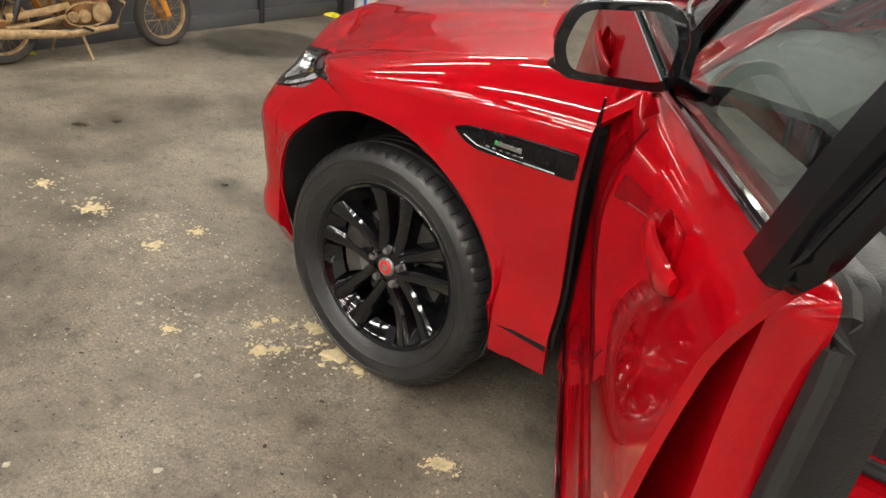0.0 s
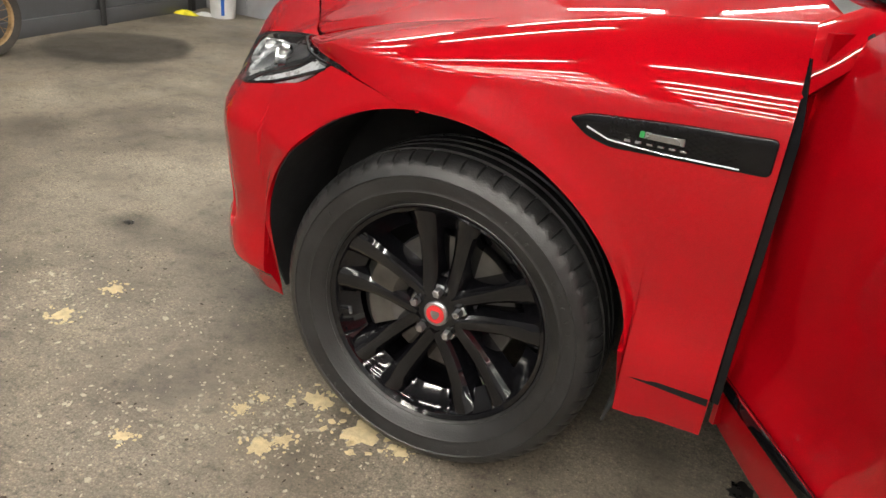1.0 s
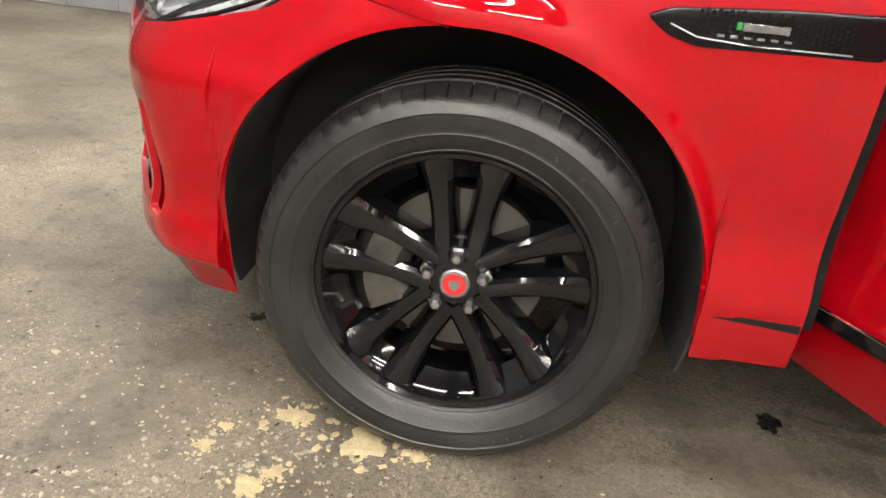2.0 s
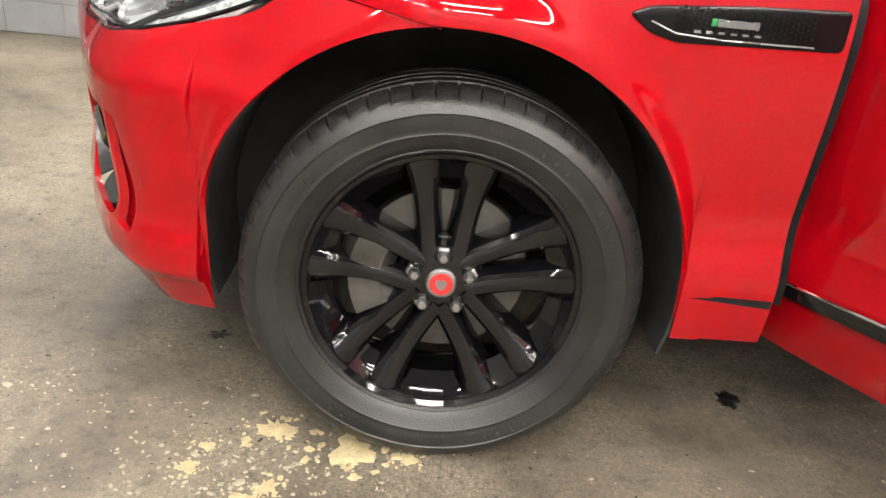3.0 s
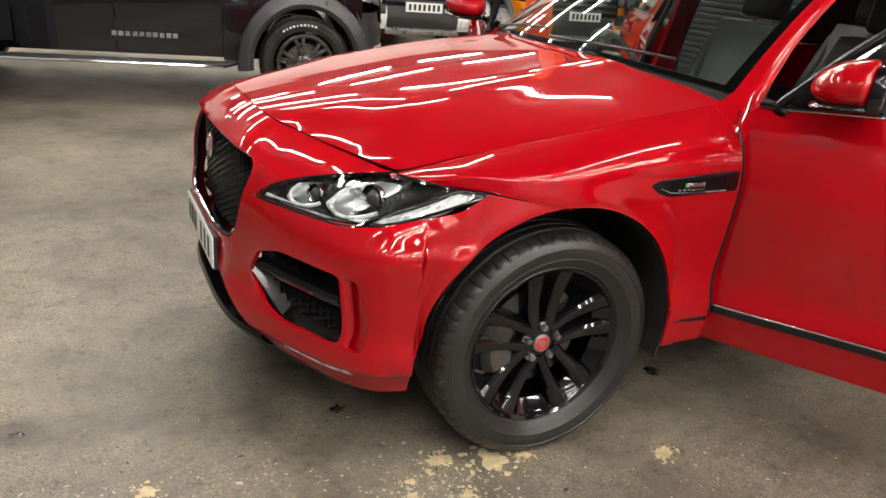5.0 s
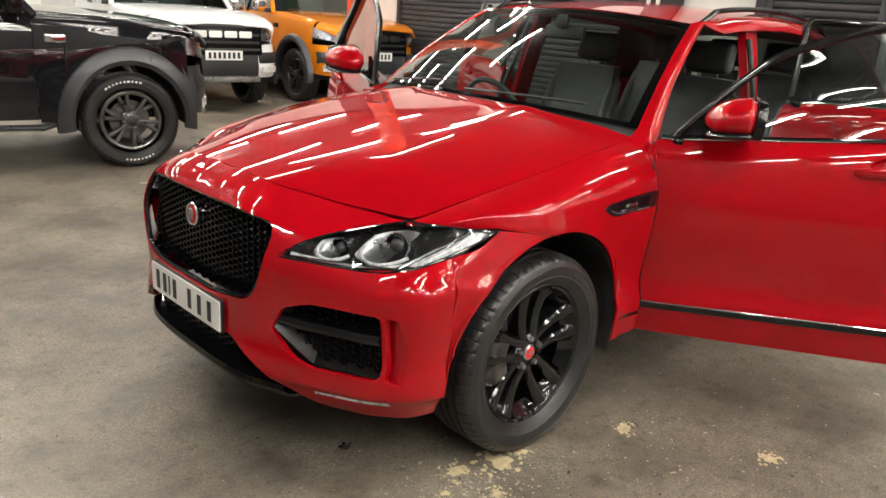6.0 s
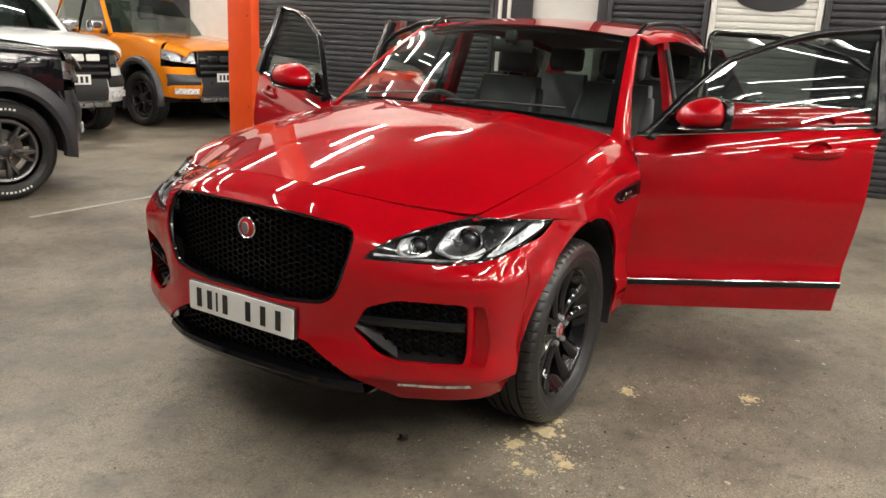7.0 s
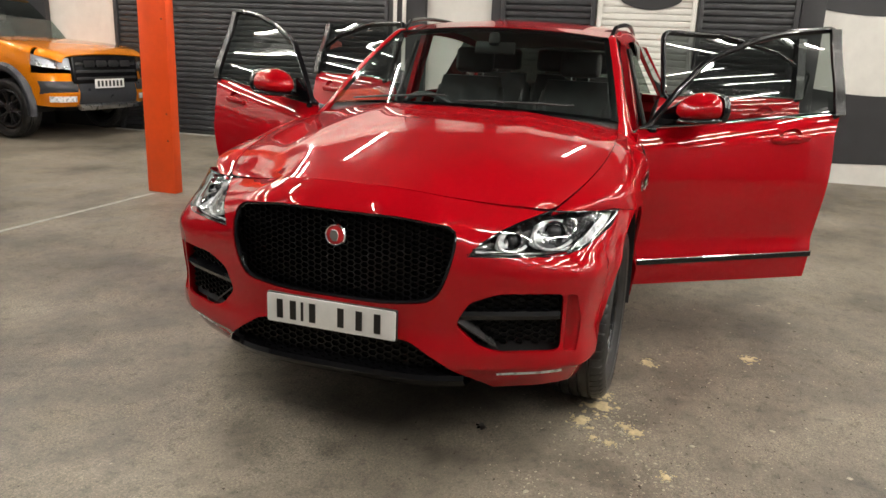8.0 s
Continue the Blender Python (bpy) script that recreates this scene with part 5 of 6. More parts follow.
        tri = [(-0.70, 1.125), (-0.90, 1.125), (-0.90, 1.245)]
        dpart("mirror_corner", prism(B(), tri, 0.02, side(0.862)), GLOSS_BLACK, d, xf=m)
    return d


front_f = lambda z: -0.610 - (0.09 * max(0, (z - 1.03) / 0.09) ** 1.5 if z > 1.03 else 0) * 0.8
front_r = lambda z: -1.674 - 0.085 * max(0, z - 0.4) - 0.035 * max(0, (z - 1.04) / 0.08)
rear_f = lambda z: front_r(z) - 0.012
REAR_EDGE = curve([(0.33, -2.38), (0.5, -2.40), (0.7, -2.50), (0.9, -2.66), (1.0, -2.71), (1.13, -2.73)])
rear_r = lambda z: float(REAR_EDGE(z))
F_TOP = [(-0.715, 1.11), (-0.89, 1.29), (-1.06, 1.452), (-1.32, 1.562), (-1.50, 1.608), (-1.79, 1.640), (-1.775, 1.11)]
R_TOP = [(-1.80, 1.11), (-1.83, 1.61), (-2.25, 1.60), (-2.62, 1.50), (-2.80, 1.30), (-2.74, 1.11)]
door(-0.682, front_f, front_r, F_TOP, 62, None, True, "red front door swung open with black window frame")
door(-0.682, front_f, front_r, F_TOP, 65, FLIP, True, "red front door swung open with black window frame")
door(-1.76, rear_f, rear_r, R_TOP, 62, None, False, "red rear door swung open with dark glass")
door(-1.76, rear_f, rear_r, R_TOP, 60, FLIP, False, "red rear door swung open with dark glass")


# ---- pickups in the next bay: x ahead, origin on the floor below the front axle ----
def pickup(m, body, flare, label, trim, letters, lamp_guard=False, rim_mat=None, tyre_r=0.40, wide=0.09, nose=1.0):
    t = empty("pickup_truck", m, label, "pickup truck", "pickup trucks in the next bay")
    R = 0.50
    hood = curve([(-0.72, 1.245), (-0.3, 1.235), (0.2, 1.205), (0.55, 1.165), (0.80, 1.115), (0.88, 1.08)])
    half = curve([(-0.72, 0.915), (0.0, 0.915), (0.45, 0.90), (0.70, 0.85), (0.88, 0.74)])

    def clip(x, v):
        d = R * R - x * x
        zb = max(0.42, 0.42 + math.sqrt(d)) if d > 0 else 0.42
        zb = min(zb, 0.90)
        if x > 0.45:
            zb = max(0.70, zb)
        h, w = float(hood(x)), float(half(x))
        if v < 0.5:
            k = v / 0.5
            z = zb + (h - 0.10 - zb) * k
            return (x, w - 0.02 * k**3, z)
        k = (v - 0.5) / 0.5
        a = min(1, k / 0.35) * math.pi / 2
        y = (w - 0.02 - 0.10 * (1 - math.cos(a))) if k < 0.35 else (w - 0.12) * (1 - (k - 0.35) / 0.65)
        z = h - 0.10 + 0.075 * math.sin(a) + 0.025 * (0 if k < 0.35 else 1 - (1 - (k - 0.35) / 0.65) ** 2)
        return (x, y, z)
    xs = np.concatenate([np.linspace(-0.72, -0.5, 4), -R * np.cos(np.linspace(0.02, math.pi - 0.02, 30)), np.linspace(0.56, 0.88, 8)])
    xs = np.unique(xs)
    wing_xs = xs[xs < 0.52]
    for xf in (None, FLIP):
        part("front_wing", shell(B(), [[clip(x, v) for v in np.linspace(0, 0.66, 24)] for x in wing_xs], 0.015), body, t, xf=xf)
        part("wing_top", shell(B(), [[clip(x, v) for v in np.linspace(0.50, 0.66, 8)] for x in xs[xs > 0.50]], 0.012), body, t, xf=xf)
    bon = B()
    shell(bon, [[clip(x, v) if v >= 0 else (clip(x, -v)[0], -clip(x, -v)[1], clip(x, -v)[2]) for v in list(np.linspace(0.662, 0.999, 12)) + [-q for q in np.linspace(0.999, 0.662, 12)]] for x in xs], 0.015)
    part("bonnet", bon, body, t)
    # wheels
    for x in (0, -3.22):
        for xf in (pose(x, 0.80, tyre_r) @ STAND, FLIP @ pose(x, 0.80, tyre_r) @ STAND):
            k = tyre_r / 0.381
            tb = tread(B(), seg=30)
            tb.transform(Matrix.Diagonal((k, k, 1.05, 1)))
            w = part("wheel", tb, RUBBER, t, "chunky black tyre on a dark spoked rim", xf=xf, sharp=50)
            rim = lathe(B(), [(0.25, -0.1), (0.222, 0.0), (0.224, 0.07), (0.236, 0.094), (0.252, 0.100), (0.262, 0.092)], 48)
            lathe(rim, [(0.04, 0.086), (0.062, 0.083), (0.080, 0.070), (0.085, 0.02)], 24)
            for i in range(6):
                r0 = pose(0, 0, 0, 0, 0, 60 * i + 15)
                for s in (-1, 1):
                    shell(rim, [[tuple(r0 @ Vector((0.065 + 0.165 * q, s * (0.004 + 0.046 * max(0, q - 0.25) ** 0.9) + dy, 0.080 + 0.010 * q - dz))) for dy, dz in ((-0.019, 0.045), (-0.015, 0.005), (-0.009, 0), (0.009, 0), (0.015, 0.005), (0.019, 0.045))] for q in np.linspace(0, 1, 7)])
            bmesh.ops.recalc_face_normals(rim, faces=rim.faces[:])
            part("rim", rim, rim_mat or SATIN, w, xf=xf)
            part("hub_cap", lathe(B(), [(0.046, 0.080), (0.046, 0.090), (0.038, 0.096), (0, 0.098)], 20), TRIM_BLACK, w, xf=xf)
            for i in range(6):
                part("wheel_nut", lathe(B(), [(0.011, 0.08), (0.011, 0.096), (0, 0.098)], 6, pose(0.064 * math.cos(i * math.pi / 3), 0.064 * math.sin(i * math.pi / 3), 0)), CHROME, w, xf=xf)
            part("brake_disc", lathe(B(), [(0.05, 0.0), (0.17, 0.0), (0.17, -0.02)], 32), STEEL, w, xf=xf)
            for i in range(18):
                a = 62 + i * 5.5 if i < 8 else 235 + (i - 8) * 5.5
                b = box(B(), (0, 0, 0), (0.017, 0.014 + 0.004 * (i % 3), 0.0016))
                b.transform(pose(0, 0, 0, 0, 0, a) @ pose(0.345, 0, 0.128))
                part("tyre_letter", b, PLATE_WHITE if letters == "black" else RUBBER, w, xf=xf)
    for x in (0, -3.22):
        for xf in (None, FLIP):
            band = []
            for a in np.linspace(-0.16, math.pi + 0.16, 30):
                c, s = math.cos(a), math.sin(a)
                band.append([(x + (R + dr) * c, y, 0.42 + (R + dr) * s * 0.97) for dr, y in ((-0.03, 0.90), (-0.03, 0.965), (0.0, 0.985), (0.03, 0.98), (wide * 0.85, 0.955), (wide, 0.905))])
            part("arch_flare", shell(B(), band, 0.008, flip=True), flare, t, xf=xf)
            lin = shell(B(), [[(x + (R - 0.02) * math.cos(a), y, 0.42 + (R - 0.02) * math.sin(a) * 0.97) for y in (0.92, 0.75, 0.55)] for a in np.linspace(-0.1, math.pi + 0.1, 24)], 0.006)
            part("wheel_housing", lin, DARK_VOID, t, xf=xf)
    # nose: grille, lamps, bumper
    part("grille", box(B(), (0.86, 0, 0.905), (0.07, 1.14, 0.35), (0, -6, 0), 0.03), GRILLE_BLACK, t)
    for z in (0.80, 0.88, 0.97):
        part("grille_bar", box(B(), (0.895 - 0.1 * (z - 0.8), 0, z), (0.03, 1.06, 0.035), (0, -6, 0), 0.01), TRIM_BLACK, t)
    for i in range(4):
        part("grille_letter", box(B(), (0.915, -0.315 + 0.21 * i, 0.975), (0.012, 0.175, 0.075), (0, -6, 0), 0.012), PLATE_WHITE if letters in ("white",) else TRIM_BLACK, t)
    pl = part("number_plate", box(B(), (0.935, 0, 0.735), (0.008, 0.52, 0.111), bevel=0.003, segs=1), PLATE_WHITE, t, "white plate with dark bars")
    for i in range(7):
        part("plate_bar", box(B(), (0.9405, -0.20 + 0.067 * i, 0.735), (0.002, 0.036, 0.07)), INK, pl)
    wrap = curve([(0, 0.90, 0.0), (0.5, 0.89, 0.5), (0.75, 0.80, 0.74), (0.92, 0.66, 0.87), (1.1, 0.50, 0.915)])
    for xf in (None, FLIP):
        lampb = [[(float(wrap(s)[0]) + 0.012 - 0.30 * (z - 0.9), float(wrap(s)[1]) + 0.004 - 0.1 * (z - 0.9), z) for z in np.linspace(0.900 + 0.10 * (s - 0.55), 1.035 + 0.09 * (s - 0.55), 5)] for s in np.linspace(0.58, 1.12, 14)]
        h = part("headlamp", shell(B(), [[(x - 0.025, y - 0.012, z) for x, y, z in r] for r in lampb], 0.01), SATIN, t, "clear wide headlamp", xf=xf)
        part("lens", shell(B(), lampb, 0.0), LENS, h, xf=xf)
        part("lamp_reflector", lathe(B(), [(0.05, 0.02), (0.045, 0.03), (0.02, 0.0), (0, 0.0)], 20, pose(float(wrap(0.72)[0]) - 0.05, 0.70, 0.955, 0, 90, 0)), CHROME, h, xf=xf)
        part("bumper_corner", shell(B(), [[(float(wrap(s)[0]) + 0.03 - 0.07 * abs(z - 0.62) / 0.2, float(wrap(s)[1]), z) for z in np.linspace(0.46 + 0.10 * max(0, s - 0.8), 0.86, 8)] for s in np.linspace(0.5, 1.1, 14)], 0.02), body if letters != "black" else flare, t, xf=xf)
        part("fog_surround", shell(B(), [[(float(wrap(s)[0]) + 0.042 - 0.05 * abs(z - 0.68) / 0.1, float(wrap(s)[1]) + 0.004, z) for z in np.linspace(0.62, 0.77, 5)] for s in np.linspace(0.52, 0.98, 10)], 0.02), trim, t, xf=xf)
        part("fog_lamp", shell(B(), [[(float(wrap(s)[0]) + 0.046, float(wrap(s)[1]) + 0.004, z) for z in np.linspace(0.525, 0.595, 4)] for s in np.linspace(0.56, 0.88, 8)], 0.02), LAMP_WHITE, t, xf=xf)
    part("bumper_middle", shell(B(), [[(0.93 - 0.05 * abs(z - 0.6) / 0.2, y, z) for z in np.linspace(0.47, 0.80, 6)] for y in np.linspace(-0.50, 0.50, 12)], 0.03), trim, t)
    part("skid_plate", box(B(), (0.90, 0, 0.45), (0.10, 1.05, 0.07), (0, 20, 0), 0.02), SATIN, t)
    if lamp_guard:
        part("bonnet_guard", tube(B(), [(0.885 - 0.35 * (y / 0.8) ** 4 - 0.02, y, 1.045 + 0.02 * (1 - (y / 0.8) ** 2)) for y in np.linspace(-0.80, 0.80, 21)], 0.032, 8), TRIM_BLACK, t)
    # cab: doors, pillars, roof, glass
    belt = lambda x: 1.215 + 0.03 * (x + 0.7) / -1.6
    for xf in (None, FLIP):
        for x0, x1 in ((-0.725, -1.60), (-1.607, -2.36)):
            d = part("door", shell(B(), [[(x, 0.905 + 0.02 * math.sin(math.pi * (z - 0.42) / 0.8) - 0.02 * max(0, z - 1.1) / 0.1, z) for z in np.linspace(0.44, belt(x), 16)] for x in np.linspace(x0, x1, 8)], 0.03), body, t, xf=xf)
            part("door_handle", tube(B(), [(x1 + 0.10, 0.915, 1.07), (x1 + 0.12, 0.945, 1.075), (x1 + 0.26, 0.945, 1.075), (x1 + 0.28, 0.915, 1.07)], 0.013, 8), trim if letters != "orange" else CHROME, d, xf=xf)
            top0, top1 = (x0 - 0.06 if x0 < -1 else -1.20), (x1 + 0.05 if x1 > -2 else -2.20)
            g = [[(x0 - 0.03 + (x1 - x0 + 0.06) * k) * (1 - q) + (top0 + (top1 - top0) * k) * q for q in np.linspace(0, 1, 6)] for k in np.linspace(0, 1, 6)]
            part("window_pane", shell(B(), [[(g[i][j], 0.885 - 0.19 * q, 1.225 + 0.50 * q) for j, q in enumerate(np.linspace(0, 1, 6))] for i in range(6)], 0.004), SIDE_GLASS if letters == 'orange' else PRIVACY, d, xf=xf)
        part("door_pillar", tube(B(), [(-0.70, 0.885, 1.20), (-0.98, 0.79, 1.50), (-1.22, 0.70, 1.72), (-1.6, 0.69, 1.765), (-2.1, 0.69, 1.75), (-2.28, 0.70, 1.70), (-2.38, 0.88, 1.22)], 0.036, 8), body, t, xf=xf)
        part("centre_pillar", tube(B(), [(-1.60, 0.885, 1.2), (-1.63, 0.69, 1.75)], 0.03, 8), GLOSS_BLACK, t, xf=xf)
        mir = part("door_mirror", box(B(), (-0.86, 1.04, 1.30), (0.13, 0.24, 0.17), (0, 0, -8), 0.045, 3), CHROME if letters != "black" else GLOSS_BLACK, t, xf=xf)
        part("mirror_base", box(B(), (-0.83, 0.92, 1.24), (0.07, 0.12, 0.06), bevel=0.015), TRIM_BLACK, mir, xf=xf)
        board = part("running_board", tube(B(), [(-0.62, 0.88, 0.40), (-0.72, 0.98, 0.385), (-2.50, 0.98, 0.385), (-2.60, 0.88, 0.40)], 0.05, 10, False, 0.6), trim, t, xf=xf)
        part("board_trim", tube(B(), [(-0.72, 1.025, 0.375), (-2.50, 1.025, 0.375)], 0.012, 6), CHROME, board, xf=xf)
        part("bed_side", shell(B(), [[(x, 0.915, z) for z in np.linspace(max(0.50, 0.42 + math.sqrt(max(0, R * R - (x + 3.22) ** 2)) if abs(x + 3.22) < R else 0.5), 1.27, 8)] for x in np.linspace(-2.40, -4.35, 40)], 0.05), body, t, xf=xf)
        part("side_badge", box(B(), (-0.56, 0.928, 1.05), (0.16, 0.012, 0.06), (0, 0, 0), 0.01), GLOSS_BLACK if letters == "orange" else CHROME, t, xf=xf)
        if letters == "black":
            for i in range(10):
                part("door_letter", box(B(), (-1.12 - 0.055 * i, 0.931, 0.60), (0.04, 0.004, 0.035)), SATIN, t, xf=xf)
    part("roof", shell(B(), [[(x, 0.70 * q, 1.80 - 0.04 * q * q - 0.06 * max(0, -1.45 - x if False else (x + 1.5) / 0.25 if x > -1.5 else 0) ** 2) for q in np.linspace(-1, 1, 13)] for x in np.linspace(-1.25, -2.27, 12)], 0.02, flip=True), body, t)
    for xf in (None, FLIP):
        part("roof_rail", tube(B(), [(-1.30, 0.62, 1.78), (-1.45, 0.62, 1.83), (-2.1, 0.62, 1.83), (-2.25, 0.62, 1.78)], 0.02, 8), SATIN, t, xf=xf)
    part("windscreen", shell(B(), [[(-0.62 - 0.10 * q * q - 0.62 * u, (0.84 - 0.16 * u) * q, 1.225 + 0.53 * u + 0.03 * math.sin(math.pi * u)) for q in np.linspace(-1, 1, 13)] for u in np.linspace(0, 1, 8)], 0.004, flip=True), SCREEN_GLASS, t)
    part("rear_screen", box(B(), (-2.36, 0, 1.47), (0.02, 1.3, 0.45), (0, -8, 0)), SIDE_GLASS, t)
    part("cab_floor", box(B(), (-1.5, 0, 0.50), (1.75, 1.7, 0.08)), CARPET, t)
    part("cab_back", box(B(), (-2.37, 0, 0.86), (0.04, 1.78, 0.76)), body, t)
    part("dashboard", box(B(), (-0.92, 0, 1.12), (0.42, 1.6, 0.20), bevel=0.05), LEATHER, t)
    for y in (-0.38, 0.38):
        part("seat_back", box(B(), (-1.62, y, 1.05), (0.16, 0.50, 0.75), (0, -10, 0), 0.05), GREY_LEATHER, t)
        part("headrest", box(B(), (-1.70, y, 1.53), (0.10, 0.27, 0.18), (0, -6, 0), 0.04), GREY_LEATHER, t)
    part("tailgate", box(B(), (-4.36, 0, 0.90), (0.06, 1.80, 0.74), bevel=0.015), body, t)
    part("bed_floor", box(B(), (-3.38, 0, 0.72), (1.95, 1.78, 0.05)), TRIM_BLACK, t)
    part("chassis", box(B(), (-1.75, 0, 0.45), (4.6, 0.9, 0.16), bevel=0.02), DARK_VOID, t)
    # high waist and bonnet
    for ob in t.children_recursive:
        if "wheel" not in (ob.name.split(".")[0], ob.parent.name.split(".")[0]):
            for v in ob.data.vertices:
                if v.co.z > 0.55:
                    v.co.z = 0.55 + (v.co.z - 0.55) * 1.12
    # a shorter front overhang where the bumper is cut back
    if nose < 1:
        for ob in t.children_recursive:
            for v in ob.data.vertices:
                if v.co.x > 0.52:
                    v.co.x = 0.52 + (v.co.x - 0.52) * nose
    return t


GUNMETAL = worn("gunmetal_rim", (0.16, 0.155, 0.155), 0.32, 12, 0.2, 0.05, 200, metal=0.9)
DARK_RIM = material("dark_rim", (0.03, 0.03, 0.032), 0.3, 0.6, 0.5)
pickup(pose(-5.60, -7.71, 0, 0, 0, 86), ORANGE_PAINT, GREY_CLADDING, "orange metallic pickup truck with dark grey arches", GREY_CLADDING, "orange", False, DARK_RIM, 0.40, 0.06)
pickup(pose(-3.13, -7.88, 0, 0, 0, 86), WHITE_PAINT, TRIM_BLACK, "white pickup truck with a black grille", TRIM_BLACK, "white", True, DARK_RIM, 0.40, 0.06)
pickup(pose(-0.89, -5.20, 0, 0, 0, 169), BLACK_PAINT, GREY_CLADDING, "black pickup truck with wide grey wheel arches", GREY_CLADDING, "black", False, GUNMETAL, 0.415, 0.10, 0.58)

# ---- by the front wall ----
RUST = worn("rusty_metal", (0.24, 0.115, 0.04), 0.75, 14, 0.55, 0.6, 120)
RUST_PALE = worn("rusty_pale_metal", (0.36, 0.24, 0.12), 0.7, 16, 0.5, 0.6, 140)
BIKE_ORANGE = worn("faded_orange", (0.62, 0.25, 0.03), 0.55, 10, 0.35, 0.3, 90)
BIKE_YELLOW = worn("dusty_yellow", (0.72, 0.52, 0.03), 0.5, 10, 0.25, 0.2, 90)
OLD_TYRE = worn("dusty_tyre", (0.045, 0.040, 0.036), 0.8, 12, 0.4, 0.5, 90)


def motorbike():
    """Rusty motorcycle: x ahead, rear axle at the origin's height 0.3."""
    rear, front = Vector((3.94, 0.19, 0)), Vector((3.97, -1.01, 0))
    d = front - rear
    m = pose(rear.x, rear.y, 0, 0, 0, math.degrees(math.atan2(d.y, d.x))) @ Matrix.Diagonal((d.length / 1.5,) * 3 + (1,))
    b = empty("motorcycle", m, "old rusty orange and yellow motorcycle on its stand", "motorcycle")
    for x, tilt in ((0, 0), (1.5, 0)):
        st = pose(x, 0, 0.30, 90, 0, tilt)
        w = part("wheel", lathe(B(), [(0.225, -0.03), (0.25, -0.045), (0.28, -0.045), (0.297, -0.025), (0.30, 0), (0.297, 0.025), (0.28, 0.045), (0.25, 0.045), (0.225, 0.03)], 56, st), OLD_TYRE, b)
        part("rim", lathe(B(), [(0.228, -0.03), (0.212, -0.02), (0.212, 0.02), (0.228, 0.03)], 48, st), RUST_PALE, w)
        part("hub", lathe(B(), [(0, -0.06), (0.05, -0.06), (0.06, -0.03), (0.06, 0.03), (0.05, 0.06), (0, 0.06)], 24, st), RUST, w)
        for i in range(24):
            a, a2 = 2 * math.pi * i / 24, 2 * math.pi * (i + (3 if i % 2 else -3)) / 24
            part("spoke", tube(B(), [st @ Vector((0.05 * math.cos(a), 0.05 * math.sin(a), 0.04 if i % 4 < 2 else -0.04)), st @ Vector((0.215 * math.cos(a2), 0.215 * math.sin(a2), 0))], 0.0025, 5), RUST_PALE, w)
    P = lambda *p: [Vector(q) for q in p]
    part("frame", tube(B(), P((1.12, 0, 0.92), (1.05, 0, 0.62), (0.95, 0.0, 0.30), (0.55, 0, 0.26), (0.42, 0, 0.42), (0.40, 0, 0.72), (0.75, 0, 0.80), (1.12, 0, 0.88)), 0.020, 8), RUST, b)
    for y in (-0.09, 0.09):
        part("fork", tube(B(), P((1.5, y, 0.30), (1.36, y, 0.62), (1.18, y, 1.02)), [0.026, 0.028, 0.022], 10), BIKE_ORANGE, b)
        part("swing_arm", tube(B(), P((0, y, 0.30), (0.25, y, 0.32), (0.5, y, 0.36)), 0.020, 8), RUST_PALE, b)
        part("shock_absorber", tube(B(), P((0.05, y * 1.3, 0.36), (0.20, y * 1.3, 0.74)), [0.022, 0.03], 10), TRIM_BLACK, b)
        part("chain_guard", tube(B(), P((0.0, y * 1.25, 0.39), (0.30, y * 1.25, 0.42), (0.52, y * 1.2, 0.46)), 0.016, 6, False, 2.0), RUST_PALE, b)
    part("fork_leg_guard", box(B(), (1.31, 0, 0.66), (0.10, 0.22, 0.18), (0, -20, 0), 0.04), BIKE_ORANGE, b)
    part("mudguard", shell(B(), [[(1.5 + 0.33 * math.cos(a), y, 0.31 + 0.33 * math.sin(a)) for y in (-0.055, -0.03, 0, 0.03, 0.055)] for a in np.linspace(0.5, 2.6, 16)], 0.004), BIKE_ORANGE, b)
    part("rear_mudguard", shell(B(), [[(0.34 * math.cos(a), y, 0.31 + 0.34 * math.sin(a)) for y in (-0.07, -0.04, 0, 0.04, 0.07)] for a in np.linspace(0.3, 2.9, 18)], 0.004), BIKE_ORANGE, b)
    eng = part("engine", box(B(), (0.72, 0, 0.38), (0.36, 0.24, 0.20), (0, 0, 0), 0.06, 3), RUST, b)
    for s in (-1, 1):
        for x, z, r in ((0.80, 0.38, 0.085), (0.64, 0.36, 0.055), (0.54, 0.36, 0.045)):
            part("engine_cover", lathe(B(), [(r, 0), (r, 0.025), (r * 0.85, 0.035), (r * 0.5, 0.036), (0, 0.040)], 28, pose(x, s * 0.115, z, -90 * s, 0, 0)), RUST_PALE, eng)
        part("cover_rib", tube(B(), [(0.66 + 0.2 * math.cos(a) * (1 if math.cos(a) > 0 else 1.0), s * 0.14, 0.375 + 0.10 * math.sin(a)) for a in np.linspace(0, 2 * math.pi, 24)[:-1]], 0.008, 6, True), RUST_PALE, eng)
        part("exhaust", tube(B(), P((0.92, s * 0.08, 0.58), (1.02, s * 0.12, 0.45), (0.92, s * 0.15, 0.26), (0.5, s * 0.16, 0.23), (-0.35, s * 0.17, 0.30)), [0.020, 0.020, 0.022, 0.032, 0.045], 10), RUST_PALE, b)
        part("side_panel", prism(B(), rounded([(0.42, 0.50), (0.62, 0.50), (0.66, 0.72), (0.36, 0.74)], 0.05), 0.02, Matrix(((1, 0, 0, 0), (0, 0, 1, s * 0.12 - 0.01), (0, 1, 0, 0), (0, 0, 0, 1))), 0.006), BIKE_YELLOW, b)
